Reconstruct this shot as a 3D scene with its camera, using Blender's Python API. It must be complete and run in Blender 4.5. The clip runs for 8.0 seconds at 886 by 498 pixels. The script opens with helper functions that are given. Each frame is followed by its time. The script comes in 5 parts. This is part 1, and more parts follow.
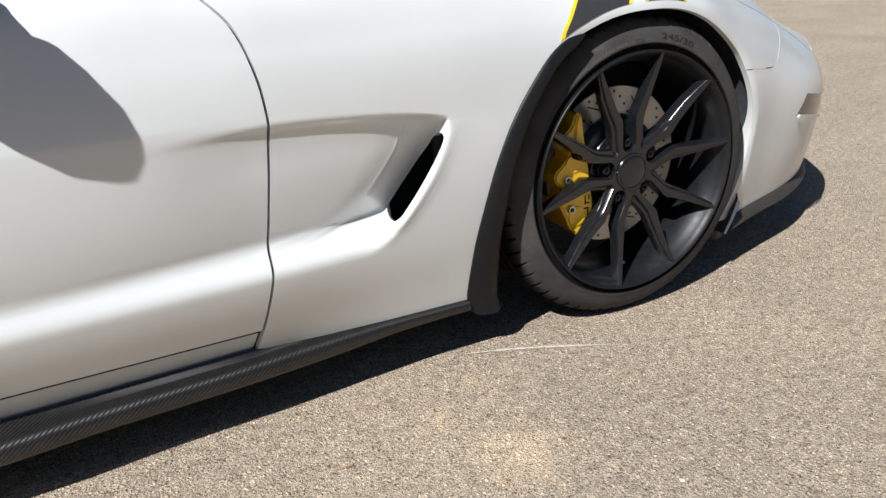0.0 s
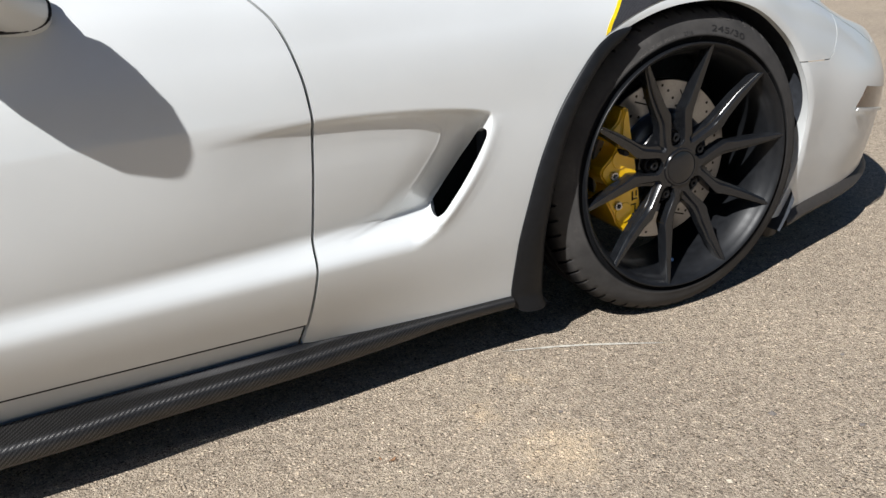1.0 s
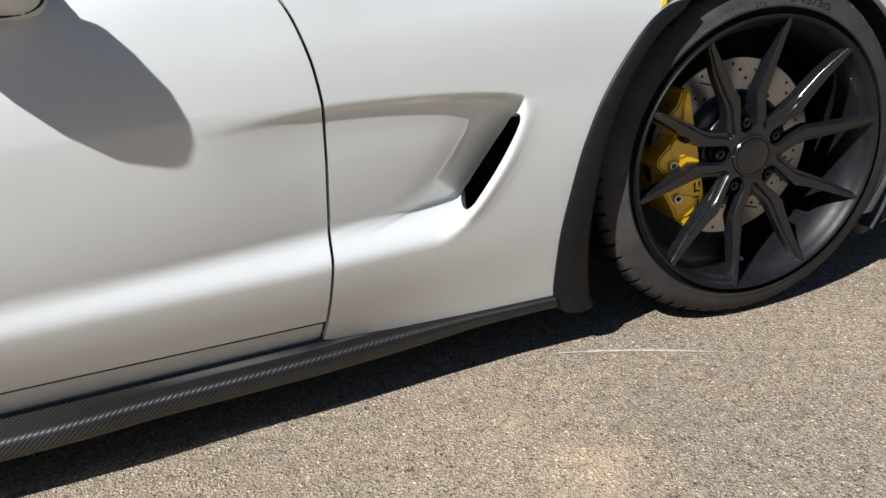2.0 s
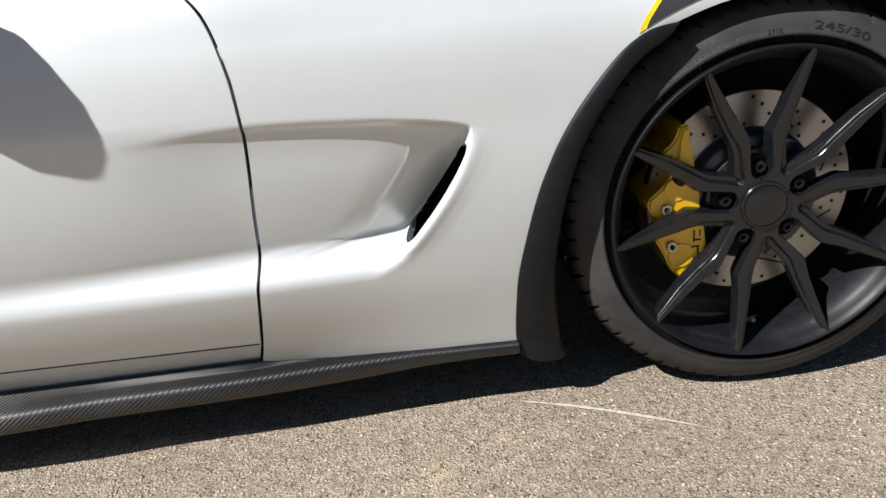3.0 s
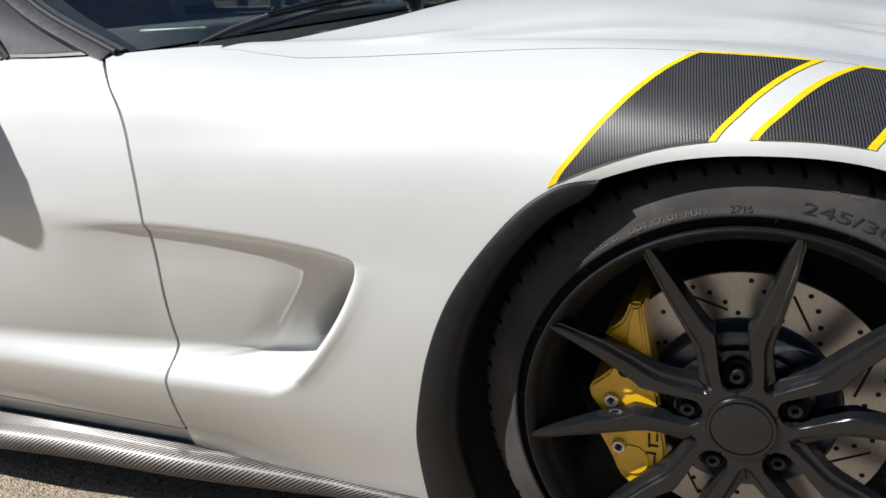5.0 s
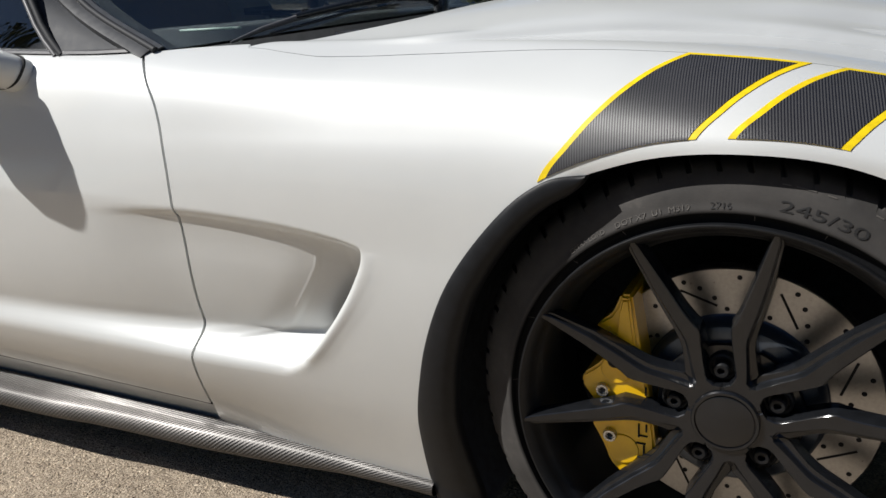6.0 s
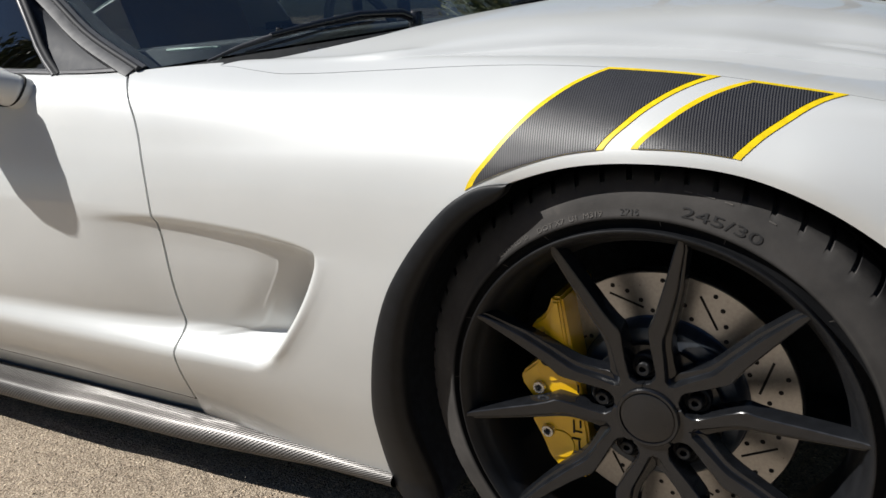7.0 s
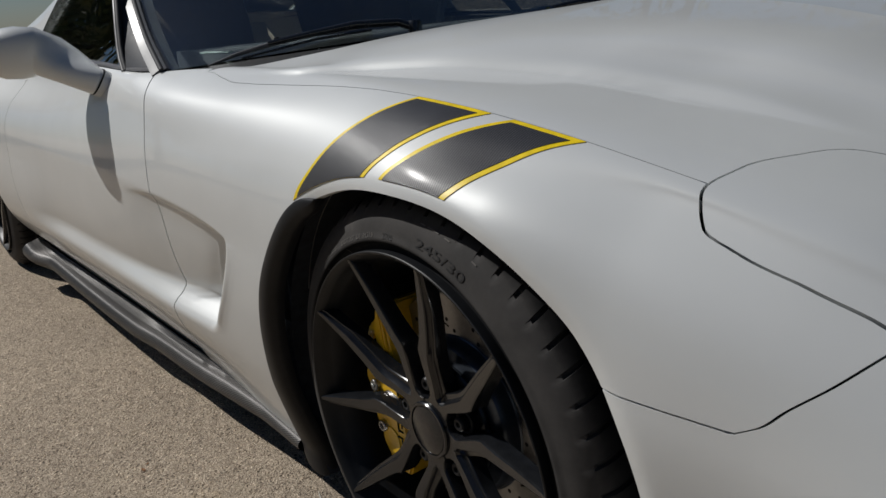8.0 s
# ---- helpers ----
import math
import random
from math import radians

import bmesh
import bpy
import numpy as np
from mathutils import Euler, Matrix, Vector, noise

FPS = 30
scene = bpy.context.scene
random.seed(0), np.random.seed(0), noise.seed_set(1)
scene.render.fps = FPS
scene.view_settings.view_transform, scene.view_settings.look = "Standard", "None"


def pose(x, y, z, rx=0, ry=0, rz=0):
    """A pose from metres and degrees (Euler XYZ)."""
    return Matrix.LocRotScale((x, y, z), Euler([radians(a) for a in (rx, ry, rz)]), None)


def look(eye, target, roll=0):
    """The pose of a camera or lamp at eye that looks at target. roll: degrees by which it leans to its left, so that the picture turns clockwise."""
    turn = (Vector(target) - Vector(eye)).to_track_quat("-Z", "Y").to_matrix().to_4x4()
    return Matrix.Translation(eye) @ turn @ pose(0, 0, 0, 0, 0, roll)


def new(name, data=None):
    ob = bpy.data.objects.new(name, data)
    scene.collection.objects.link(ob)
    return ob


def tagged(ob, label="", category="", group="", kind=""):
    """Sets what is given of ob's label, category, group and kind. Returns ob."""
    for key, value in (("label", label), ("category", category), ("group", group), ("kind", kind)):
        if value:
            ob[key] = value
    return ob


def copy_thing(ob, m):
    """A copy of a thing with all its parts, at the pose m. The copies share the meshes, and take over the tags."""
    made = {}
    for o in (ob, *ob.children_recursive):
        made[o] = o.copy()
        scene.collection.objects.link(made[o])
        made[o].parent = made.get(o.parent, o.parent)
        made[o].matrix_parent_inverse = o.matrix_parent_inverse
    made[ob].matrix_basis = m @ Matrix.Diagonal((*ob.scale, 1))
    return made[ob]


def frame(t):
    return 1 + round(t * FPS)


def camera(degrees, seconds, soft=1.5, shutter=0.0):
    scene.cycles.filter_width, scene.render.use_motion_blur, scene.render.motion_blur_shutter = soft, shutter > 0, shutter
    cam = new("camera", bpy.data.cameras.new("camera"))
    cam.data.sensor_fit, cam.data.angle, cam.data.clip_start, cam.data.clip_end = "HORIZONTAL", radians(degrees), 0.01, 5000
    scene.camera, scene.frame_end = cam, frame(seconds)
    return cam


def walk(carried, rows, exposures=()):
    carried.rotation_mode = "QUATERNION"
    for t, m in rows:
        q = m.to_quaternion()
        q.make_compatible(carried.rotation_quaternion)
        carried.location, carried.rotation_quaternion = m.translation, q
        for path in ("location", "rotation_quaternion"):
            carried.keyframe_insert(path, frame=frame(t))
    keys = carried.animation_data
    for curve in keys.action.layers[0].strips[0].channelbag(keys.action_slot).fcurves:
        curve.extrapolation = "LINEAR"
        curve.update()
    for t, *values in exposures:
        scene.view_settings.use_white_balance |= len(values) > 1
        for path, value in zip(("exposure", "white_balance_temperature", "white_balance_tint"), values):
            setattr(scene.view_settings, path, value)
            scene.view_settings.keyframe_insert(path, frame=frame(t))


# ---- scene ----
cam = camera(59.0, 8.0)
PATH = [
    (0, (-1.082, -2.1, 0.809), (-0.246, -0.442, 0.065), -3.1),
    (0.5, (-1.082, -2.088, 0.804), (-0.284, -0.41, 0.066), -3.5),
    (1, (-1.069, -2.11, 0.799), (-0.353, -0.393, 0.066), -4.5),
    (1.5, (-1.028, -2.112, 0.782), (-0.421, -0.359, 0.034), -5.4),
    (1.7, (-0.982, -2.092, 0.78), (-0.431, -0.324, 0.024), -5.8),
    (2.8, (-0.653, -2.01, 0.769), (-0.506, -0.166, 0.008), -6.4),
    (3, (-0.554, -2.004, 0.78), (-0.495, -0.154, 0.022), -5.8),
    (3.5, (-0.356, -1.965, 0.786), (-0.471, -0.095, 0.087), -3.7),
    (4, (-0.173, -1.808, 0.801), (-0.508, 0.052, 0.145), -2.8),
    (4.5, (-0.085, -1.737, 0.817), (-0.642, 0.074, 0.177), -3.4),
    (4.7, (-0.049, -1.727, 0.83), (-0.691, 0.056, 0.191), -3.6),
    (5.8, (0.093, -1.736, 0.843), (-0.784, -0.052, 0.216), -3.6),
    (6, (0.099, -1.743, 0.834), (-0.792, -0.064, 0.212), -3.6),
    (6.5, (0.136, -1.755, 0.84), (-0.805, -0.101, 0.225), -4.2),
    (7, (0.254, -1.73, 0.842), (-0.748, -0.106, 0.243), -4.7),
    (7.5, (0.466, -1.573, 0.858), (-0.765, -0.113, 0.265), -5.4),
    (7.8, (0.627, -1.457, 0.876), (-0.791, -0.183, 0.271), -5.4),
    (8, (0.764, -1.38, 0.872), (-0.764, -0.245, 0.259), -5.0),
]
EXPOSURES = [(0.0, 0.47, 6080, 10), (1.0, 0.37, 6080, 10), (1.5, 0.28, 6080, 10), (3.0, 0.42, 6080, 10), (3.5, 0.60, 6080, 10), (4.0, 0.75, 6100, 10), (4.5, 0.65, 6120, 10),
             (5.8, 0.18, 6320, 10), (7.0, 0.27, 6320, 10), (7.5, 0.27, 6250, 10), (8.0, -0.52, 6240, 10)]
walk(cam, [(t, look(eye, target, roll)) for t, eye, target, roll in PATH], EXPOSURES)

# ---------------------------------------------------------------- light
SUN_WAY = Vector((0.86, 0.50, -1.0)).normalized()
world = bpy.data.worlds.new("sky")
scene.world = world
world.use_nodes = True
wn = world.node_tree
sky = wn.nodes.new("ShaderNodeTexSky")
sky.sky_type = "NISHITA"
sky.sun_disc = False
sky.sun_elevation = math.asin(-SUN_WAY.z)
sky.sun_rotation = math.atan2(-SUN_WAY.x, -SUN_WAY.y)
sky.altitude = 300.0
sky.ozone_density = 6.0
sky.dust_density = 0.4
wn.nodes["Background"].inputs["Strength"].default_value = 0.040
wn.links.new(sky.outputs["Color"], wn.nodes["Background"].inputs["Color"])
sun = new("sun", bpy.data.lights.new("sun", "SUN"))
sun.data.energy, sun.data.angle, sun.data.color = 5.0, radians(0.55), (1.0, 0.955, 0.885)
sun.matrix_world = look(-SUN_WAY * 20.0, (0, 0, 0))


# ---------------------------------------------------------------- materials
class Mat:
    """A node material with a Principled shader and short helpers."""

    def __init__(self, name, color=(0.5, 0.5, 0.5), rough=0.5, metal=0.0, coat=0.0, coat_rough=0.03, spec=0.5):
        self.m = bpy.data.materials.new(name)
        self.m.use_nodes = True
        self.t = self.m.node_tree
        self.b = self.t.nodes["Principled BSDF"]
        self.put("Base Color", (*color, 1.0))
        self.put("Roughness", rough)
        self.put("Metallic", metal)
        self.put("Coat Weight", coat)
        self.put("Coat Roughness", coat_rough)
        self.put("Specular IOR Level", spec)

    def put(self, socket, value):
        self.b.inputs[socket].default_value = value
        return self

    def node(self, kind, **values):
        n = self.t.nodes.new(kind)
        for key, value in values.items():
            n.inputs[key.replace("_", " ")].default_value = value
        return n

    def link(self, out, into):
        self.t.links.new(out, into)

    def coords(self, scale=(1, 1, 1), turn=(0, 0, 0)):
        c = self.t.nodes.new("ShaderNodeTexCoord")
        m = self.t.nodes.new("ShaderNodeMapping")
        m.inputs["Scale"].default_value = scale
        m.inputs["Rotation"].default_value = [radians(a) for a in turn]
        self.link(c.outputs["Object"], m.inputs["Vector"])
        return m.outputs["Vector"]

    def noise(self, scale, detail=3.0, rough=0.55, where=None):
        n = self.node("ShaderNodeTexNoise", Scale=scale, Detail=detail, Roughness=rough)
        self.link(where or self.coords(), n.inputs["Vector"])
        return n.outputs["Fac"]

    def ramp(self, fac, *stops):
        r = self.t.nodes.new("ShaderNodeValToRGB")
        e = r.color_ramp.elements
        while len(e) < len(stops):
            e.new(0.5)
        for k, (p, c) in enumerate(stops):
            e[k].position = p
            e[k].color = (*c, 1.0) if len(c) == 3 else c
        self.link(fac, r.inputs["Fac"])
        return r.outputs["Color"]

    def mix(self, fac, a, b, kind="MIX"):
        n = self.t.nodes.new("ShaderNodeMix")
        n.data_type, n.blend_type = "RGBA", kind
        for value, socket in ((fac, n.inputs["Factor"]), (a, n.inputs["A"]), (b, n.inputs["B"])):
            if isinstance(value, bpy.types.NodeSocket):
                self.link(value, socket)
            elif isinstance(value, (int, float)):
                socket.default_value = value
            else:
                socket.default_value = (*value, 1.0)
        return n.outputs["Result"]

    def math(self, op, a, b=None):
        n = self.t.nodes.new("ShaderNodeMath")
        n.operation = op
        for value, socket in ((a, n.inputs[0]), (b, n.inputs[1])):
            if isinstance(value, bpy.types.NodeSocket):
                self.link(value, socket)
            elif value is not None:
                socket.default_value = value
        return n.outputs["Value"]

    def color(self, out):
        self.link(out, self.b.inputs["Base Color"])
        return self

    def rough(self, out, low, high):
        n = self.node("ShaderNodeMapRange")
        n.inputs["To Min"].default_value, n.inputs["To Max"].default_value = low, high
        self.link(out, n.inputs["Value"])
        self.link(n.outputs["Result"], self.b.inputs["Roughness"])
        return self

    def bump(self, height, strength=0.3, distance=0.001):
        n = self.node("ShaderNodeBump", Strength=strength, Distance=distance)
        self.link(height, n.inputs["Height"])
        self.link(n.outputs["Normal"], self.b.inputs["Normal"])
        return self


def paint_white():
    p = Mat("white_pearl_paint", (0.7, 0.7, 0.7), 0.45, 0.12, 0.6, 0.03, 0.2)
    flake = p.noise(2600.0, 2.0)
    film = p.noise(5.0, 4.0)
    base = p.mix(p.ramp(film, (0.35, (0, 0, 0)), (0.75, (1, 1, 1))), (0.690, 0.706, 0.702), (0.658, 0.674, 0.669))
    p.color(base)
    p.rough(flake, 0.40, 0.50)
    p.bump(flake, 0.03, 0.0005)
    return p.m


def carbon(name, scale, light, dark, rough, coat, metal=0.0, ribs=0.0, relief=0.5):
    """Twill weave: two crossing sets of shiny tows."""
    c = Mat(name, dark, rough, metal, coat, 0.20, 0.5 if metal < 0.1 else 0.15)
    uv = c.t.nodes.new("ShaderNodeUVMap")
    sep = c.t.nodes.new("ShaderNodeSeparateXYZ")
    c.link(uv.outputs["UV"], sep.inputs["Vector"])
    u, v = c.math("MULTIPLY", sep.outputs["X"], scale), c.math("MULTIPLY", sep.outputs["Y"], scale)
    row = c.math("FLOOR", v)
    step = c.math("FRACT", c.math("MULTIPLY", c.math("ADD", c.math("FLOOR", u), row), 0.25))
    if ribs:
        step = c.math("FRACT", c.math("MULTIPLY", c.math("ADD", u, c.math("MULTIPLY", v, ribs)), 0.25))
    over = c.math("LESS_THAN", step, 0.49)
    fu, fv = c.math("FRACT", u), c.math("FRACT", v)
    bow_u = c.math("SINE", c.math("MULTIPLY", fu, math.pi))
    bow_v = c.math("SINE", c.math("MULTIPLY", fv, math.pi))
    swap = c.t.nodes.new("ShaderNodeMix")
    swap.data_type = "FLOAT"
    c.link(over, swap.inputs["Factor"])
    c.link(bow_u, swap.inputs[2])
    c.link(bow_v, swap.inputs[3])
    tone = c.mix(over, light, dark)
    if not ribs:
        dot = c.math("ADD", 0.25, c.math("MULTIPLY", 0.75, c.math("MULTIPLY", bow_u, bow_v)))
        tone = c.mix(1.0, tone, dot, "MULTIPLY")
    c.color(c.mix(c.ramp(c.noise(30.0), (0.3, (0.85, 0.85, 0.85)), (0.7, (1, 1, 1))), (0, 0, 0), tone))
    if metal:
        # the tows are bundles of threads: each set glints across its own run
        along = c.t.nodes.new("ShaderNodeTangent")
        along.direction_type = "UV_MAP"
        c.link(along.outputs["Tangent"], c.b.inputs["Tangent"])
        c.put("Anisotropic", 0.80)
        c.link(c.math("MULTIPLY", over, 0.25), c.b.inputs["Anisotropic Rotation"])
    c.bump(swap.outputs[0], relief, 0.0006)
    return c.m


def black_plastic(name, base, rough, coat=0.0, spec=0.5, grain=0.12):
    p = Mat(name, (base, base * 1.03, base * 1.12), rough, 0.0, coat, 0.08, spec)
    n = p.noise(60.0, 5.0)
    p.color(p.ramp(n, (0.3, (base * 0.78, base * 0.84, base * 0.98)), (0.75, (base * 1.20, base * 1.31, base * 1.55))))
    p.rough(n, rough - 0.06, rough + 0.1)
    p.bump(p.noise(900.0, 2.0), grain, 0.0004)
    return p.m


def rubber():
    """Dusty brown-grey sidewall inside the shoulder; black tread with arch shade in its colour."""
    p = Mat("tyre_rubber", (0.03, 0.03, 0.03), 0.72, spec=0.12)
    dust = p.noise(14.0, 6.0, 0.65)
    sep = p.t.nodes.new("ShaderNodeSeparateXYZ")
    p.link(p.coords(), sep.inputs["Vector"])
    reach = p.math("SQRT", p.math("ADD", p.math("POWER", sep.outputs["X"], 2.0), p.math("POWER", sep.outputs["Z"], 2.0)))
    wobble = p.math("ADD", reach, p.math("MULTIPLY", p.noise(30.0, 4.0), 0.012))
    where = p.math("MULTIPLY", p.ramp(wobble, (0.316, (1, 1, 1)), (0.326, (0, 0, 0))), p.ramp(reach, (0.2655, (0, 0, 0)), (0.2675, (1, 1, 1))))
    wall = p.ramp(dust, (0.30, (0.042, 0.0405, 0.0395)), (0.62, (0.065, 0.0618, 0.0595)), (0.85, (0.115, 0.106, 0.097)))
    # tread darkened in colour to stand for the shade under the arch
    tread = p.ramp(dust, (0.30, (0.0045, 0.0049, 0.0060)), (0.75, (0.0095, 0.0099, 0.0110)))
    p.color(p.mix(where, tread, wall))
    p.rough(dust, 0.6, 0.85)
    p.bump(p.noise(700.0, 3.0), 0.15, 0.0005)
    return p.m


SAND_AT = [(-0.495, -1.185, 0.10), (-0.560, -1.020, 0.05), (-0.450, -0.945, 0.035)]


def asphalt(name, loose=False):
    """Binder with fine stones; the loose form tints each embedded stone by itself."""
    p = Mat(name, (0.2, 0.19, 0.17), 0.92)
    p.put("Specular IOR Level", 0.25)
    where = p.coords()
    warp = p.t.nodes.new("ShaderNodeTexNoise")
    warp.inputs["Scale"].default_value = 120.0
    p.link(where, warp.inputs["Vector"])
    bent = p.t.nodes.new("ShaderNodeVectorMath")
    bent.operation = "MULTIPLY_ADD"
    p.link(warp.outputs["Color"], bent.inputs[0])
    bent.inputs[1].default_value = (0.006, 0.006, 0.0)
    p.link(where, bent.inputs[2])

    def stones(scale):
        v = p.node("ShaderNodeTexVoronoi", Scale=scale, Randomness=1.0)
        p.link(bent.outputs["Vector"], v.inputs["Vector"])
        c = p.t.nodes.new("ShaderNodeSeparateColor")
        p.link(v.outputs["Color"], c.inputs["Color"])
        return v.outputs["Distance"], c.outputs["Red"], c.outputs["Green"]

    big, big_a, big_b = stones(150.0)
    fine, fine_a, fine_b = stones(370.0)
    grit = p.noise(420.0, 4.0, 0.7, where)
    mottle = p.noise(45.0, 5.0, 0.65, where)
    broad = p.noise(1.9, 5.0, 0.6, where)
    stain = p.noise(6.0, 6.0, 0.65, where)
    tone = p.ramp(fine_a, (0.0, (0.27, 0.238, 0.200)), (0.35, (0.37, 0.330, 0.276)), (0.75, (0.43, 0.386, 0.325)), (1.0, (0.54, 0.492, 0.42)))
    face = p.math("MULTIPLY", p.ramp(big_a, (0.60, (0, 0, 0)), (0.66, (1, 1, 1))), p.ramp(big, (0.30, (1, 1, 1)), (0.44, (0, 0, 0))))
    stone = p.ramp(big_b, (0.0, (0.22, 0.205, 0.185)), (0.30, (0.33, 0.302, 0.260)), (0.45, (0.43, 0.390, 0.325)), (0.75, (0.52, 0.478, 0.40)), (1.0, (0.72, 0.675, 0.59)))
    tone = p.mix(face, tone, stone)
    tone = p.mix(1.0, tone, p.ramp(fine, (0.25, (1.05, 1.05, 1.05)), (0.75, (0.74, 0.73, 0.71))), "MULTIPLY")
    tone = p.mix(1.0, tone, p.ramp(grit, (0.30, (0.74, 0.73, 0.72)), (0.5, (1.0, 1.0, 1.0)), (0.72, (1.15, 1.14, 1.12))), "MULTIPLY")
    tone = p.mix(1.0, tone, p.ramp(mottle, (0.3, (0.76, 0.74, 0.72)), (0.52, (1.0, 0.99, 0.97)), (0.7, (1.16, 1.14, 1.11))), "MULTIPLY")
    tone = p.mix(1.0, tone, p.ramp(broad, (0.3, (1.19, 1.12, 1.06)), (0.7, (1.46, 1.37, 1.28))), "MULTIPLY")
    tone = p.mix(p.ramp(stain, (0.60, (0, 0, 0)), (0.78, (0.45, 0.45, 0.45))), tone, (0.52, 0.44, 0.32))
    ragged = p.math("MULTIPLY", p.noise(26.0, 7.0, 0.8, where), 0.28)
    for sx, sy, reach in SAND_AT:
        spot = p.t.nodes.new("ShaderNodeVectorMath")
        spot.operation = "DISTANCE"
        p.link(where, spot.inputs[0])
        spot.inputs[1].default_value = (sx, sy, 0.0)
        edge = p.math("DIVIDE", p.math("ADD", spot.outputs["Value"], ragged), reach + 0.14)
        tone = p.mix(p.ramp(edge, (0.50, (0.58, 0.58, 0.58)), (1.05, (0, 0, 0))), tone, (0.86, 0.66, 0.43))
    hollows = p.math("ADD", p.math("MULTIPLY", p.noise(175.0, 4.0, 0.65, where), 0.70), p.math("MULTIPLY", p.noise(40.0, 4.0, 0.7, where), 0.30))
    pits = p.ramp(hollows, (0.385, (0.20, 0.185, 0.18)), (0.445, (0.95, 0.94, 0.93)), (0.60, (1.10, 1.10, 1.10)))
    tone = p.mix(1.0, tone, pits, "MULTIPLY")
    if loose:
        pick = p.t.nodes.new("ShaderNodeNewGeometry")
        tint = p.ramp(pick.outputs["Random Per Island"], (0.0, (0.60, 0.58, 0.56)), (0.25, (0.92, 0.91, 0.89)), (0.8, (1.07, 1.05, 1.02)), (0.97, (1.16, 1.14, 1.10)), (1.0, (1.50, 1.50, 1.46)))
        p.color(p.mix(1.0, tone, tint, "MULTIPLY"))
        p.bump(grit, 0.35, 0.0012)
        return p.m
    p.color(tone)
    high = p.math("ADD", p.math("MULTIPLY", face, 0.8), p.math("MULTIPLY", grit, 1.1))
    high = p.math("ADD", high, p.math("MULTIPLY", fine, -0.7))
    high = p.math("ADD", high, p.math("MULTIPLY", mottle, 1.2))
    high = p.math("ADD", high, p.math("MULTIPLY", hollows, 3.5))
    p.bump(high, 0.8, 0.0032)
    return p.m


def yellow_paint():
    p = Mat("yellow_caliper_paint", (0.78, 0.50, 0.01), 0.33, 0.0, 0.6, 0.08)
    n = p.noise(40.0, 4.0)
    p.color(p.ramp(n, (0.3, (0.84, 0.48, 0.006)), (0.7, (0.93, 0.56, 0.009))))
    return p.m


def brushed(name, color, rough, scale=220.0):
    p = Mat(name, color, rough, 1.0)
    n = p.noise(scale, 3.0)
    p.rough(n, rough - 0.08, rough + 0.12)
    p.color(p.ramp(n, (0.25, tuple(c * 0.8 for c in color)), (0.75, color)))
    return p.m


def glass(name, tint, rough=0.0):
    g = Mat(name, tint, rough)
    g.put("Transmission Weight", 1.0)
    g.put("IOR", 1.7)
    return g.m


def plain(name, color, rough=0.6, metal=0.0, coat=0.0, grain=80.0):
    p = Mat(name, color, rough, metal, coat)
    n = p.noise(grain, 4.0)
    p.color(p.ramp(n, (0.3, tuple(c * 0.82 for c in color)), (0.7, tuple(min(1.0, c * 1.12) for c in color))))
    return p.m


WHITE = paint_white()
CARBON_SKIRT = carbon("gloss_carbon_fibre", 430.0, (0.100, 0.098, 0.096), (0.215, 0.206, 0.199), 0.45, 0.05, 0.92, 0.0, 0.10)
CARBON_DECAL = carbon("carbon_vinyl", 1300.0, (0.075, 0.074, 0.076), (0.012, 0.012, 0.016), 0.36, 0.12, 0.0, 0.10, 0.22)
YELLOW_VINYL = plain("yellow_vinyl", (0.88, 0.64, 0.006), 0.4)
FLAP_BLACK = black_plastic("satin_black_plastic", 0.0105, 0.43, 0.0, 0.22)
LINER_BLACK = black_plastic("matt_black_liner", 0.055, 0.85, 0.0, 0.15)
WHEEL_BLACK = black_plastic("satin_black_alloy", 0.0090, 0.18, 0.20, 0.50, 0.03)
BARREL_BLACK = black_plastic("matt_black_barrel", 0.0095, 0.42, 0.0, 0.3)
NUT_BLACK = black_plastic("matt_black_nut", 0.009, 0.45, 0.0, 0.3)
TRIM_BLACK = black_plastic("glossy_black_trim", 0.018, 0.22, 0.5)
LIP_BLACK = plain("weathered_black_plastic", (0.040, 0.035, 0.031), 0.55)
RUBBER = rubber()
LETTER_DARK = plain("dark_rubber_lettering", (0.012, 0.012, 0.013), 0.7)
LETTER_PALE = plain("pale_rubber_lettering", (0.090, 0.083, 0.076), 0.75)
ASPHALT = asphalt("worn_asphalt")
STONES = asphalt("asphalt_stones", True)
CALIPER = yellow_paint()
STEEL = brushed("disc_steel", (0.43, 0.42, 0.41), 0.30)
BOLT_STEEL = brushed("bolt_steel", (0.6, 0.6, 0.6), 0.25)
HAT = plain("blue_grey_hat", (0.085, 0.10, 0.125), 0.30, 0.6)
# near-black for shaded gaps and holes, and for black rubber and print
NEAR_BLACK = plain("near_black", (0.013, 0.013, 0.014), 0.9)
GLASS = glass("tinted_glass", (0.42, 0.48, 0.47))
SIDE_GLASS = glass("dark_side_glass", (0.20, 0.21, 0.21))
RUBBER_GREY = plain("grey_wiper_rubber", (0.10, 0.10, 0.105), 0.45)
PILLAR_GLOSS = black_plastic("glossy_black_pillar", 0.020, 0.34, 0.0, 0.6, 0.03)
SEAL = black_plastic("black_rubber_seal", 0.022, 0.62, 0.0, 0.3)
DIVIDER = plain("dark_grey_satin_trim", (0.11, 0.11, 0.115), 0.42, 0.2)
# opaque even grey for the quarter window, not clear like the side glass
GREY_PANE = black_plastic("opaque_grey_pane", 0.042, 0.50, 0.0, 0.10, 0.02)
GREY_TRIM = plain("grey_satin_trim", (0.32, 0.30, 0.29), 0.38, 0.5)
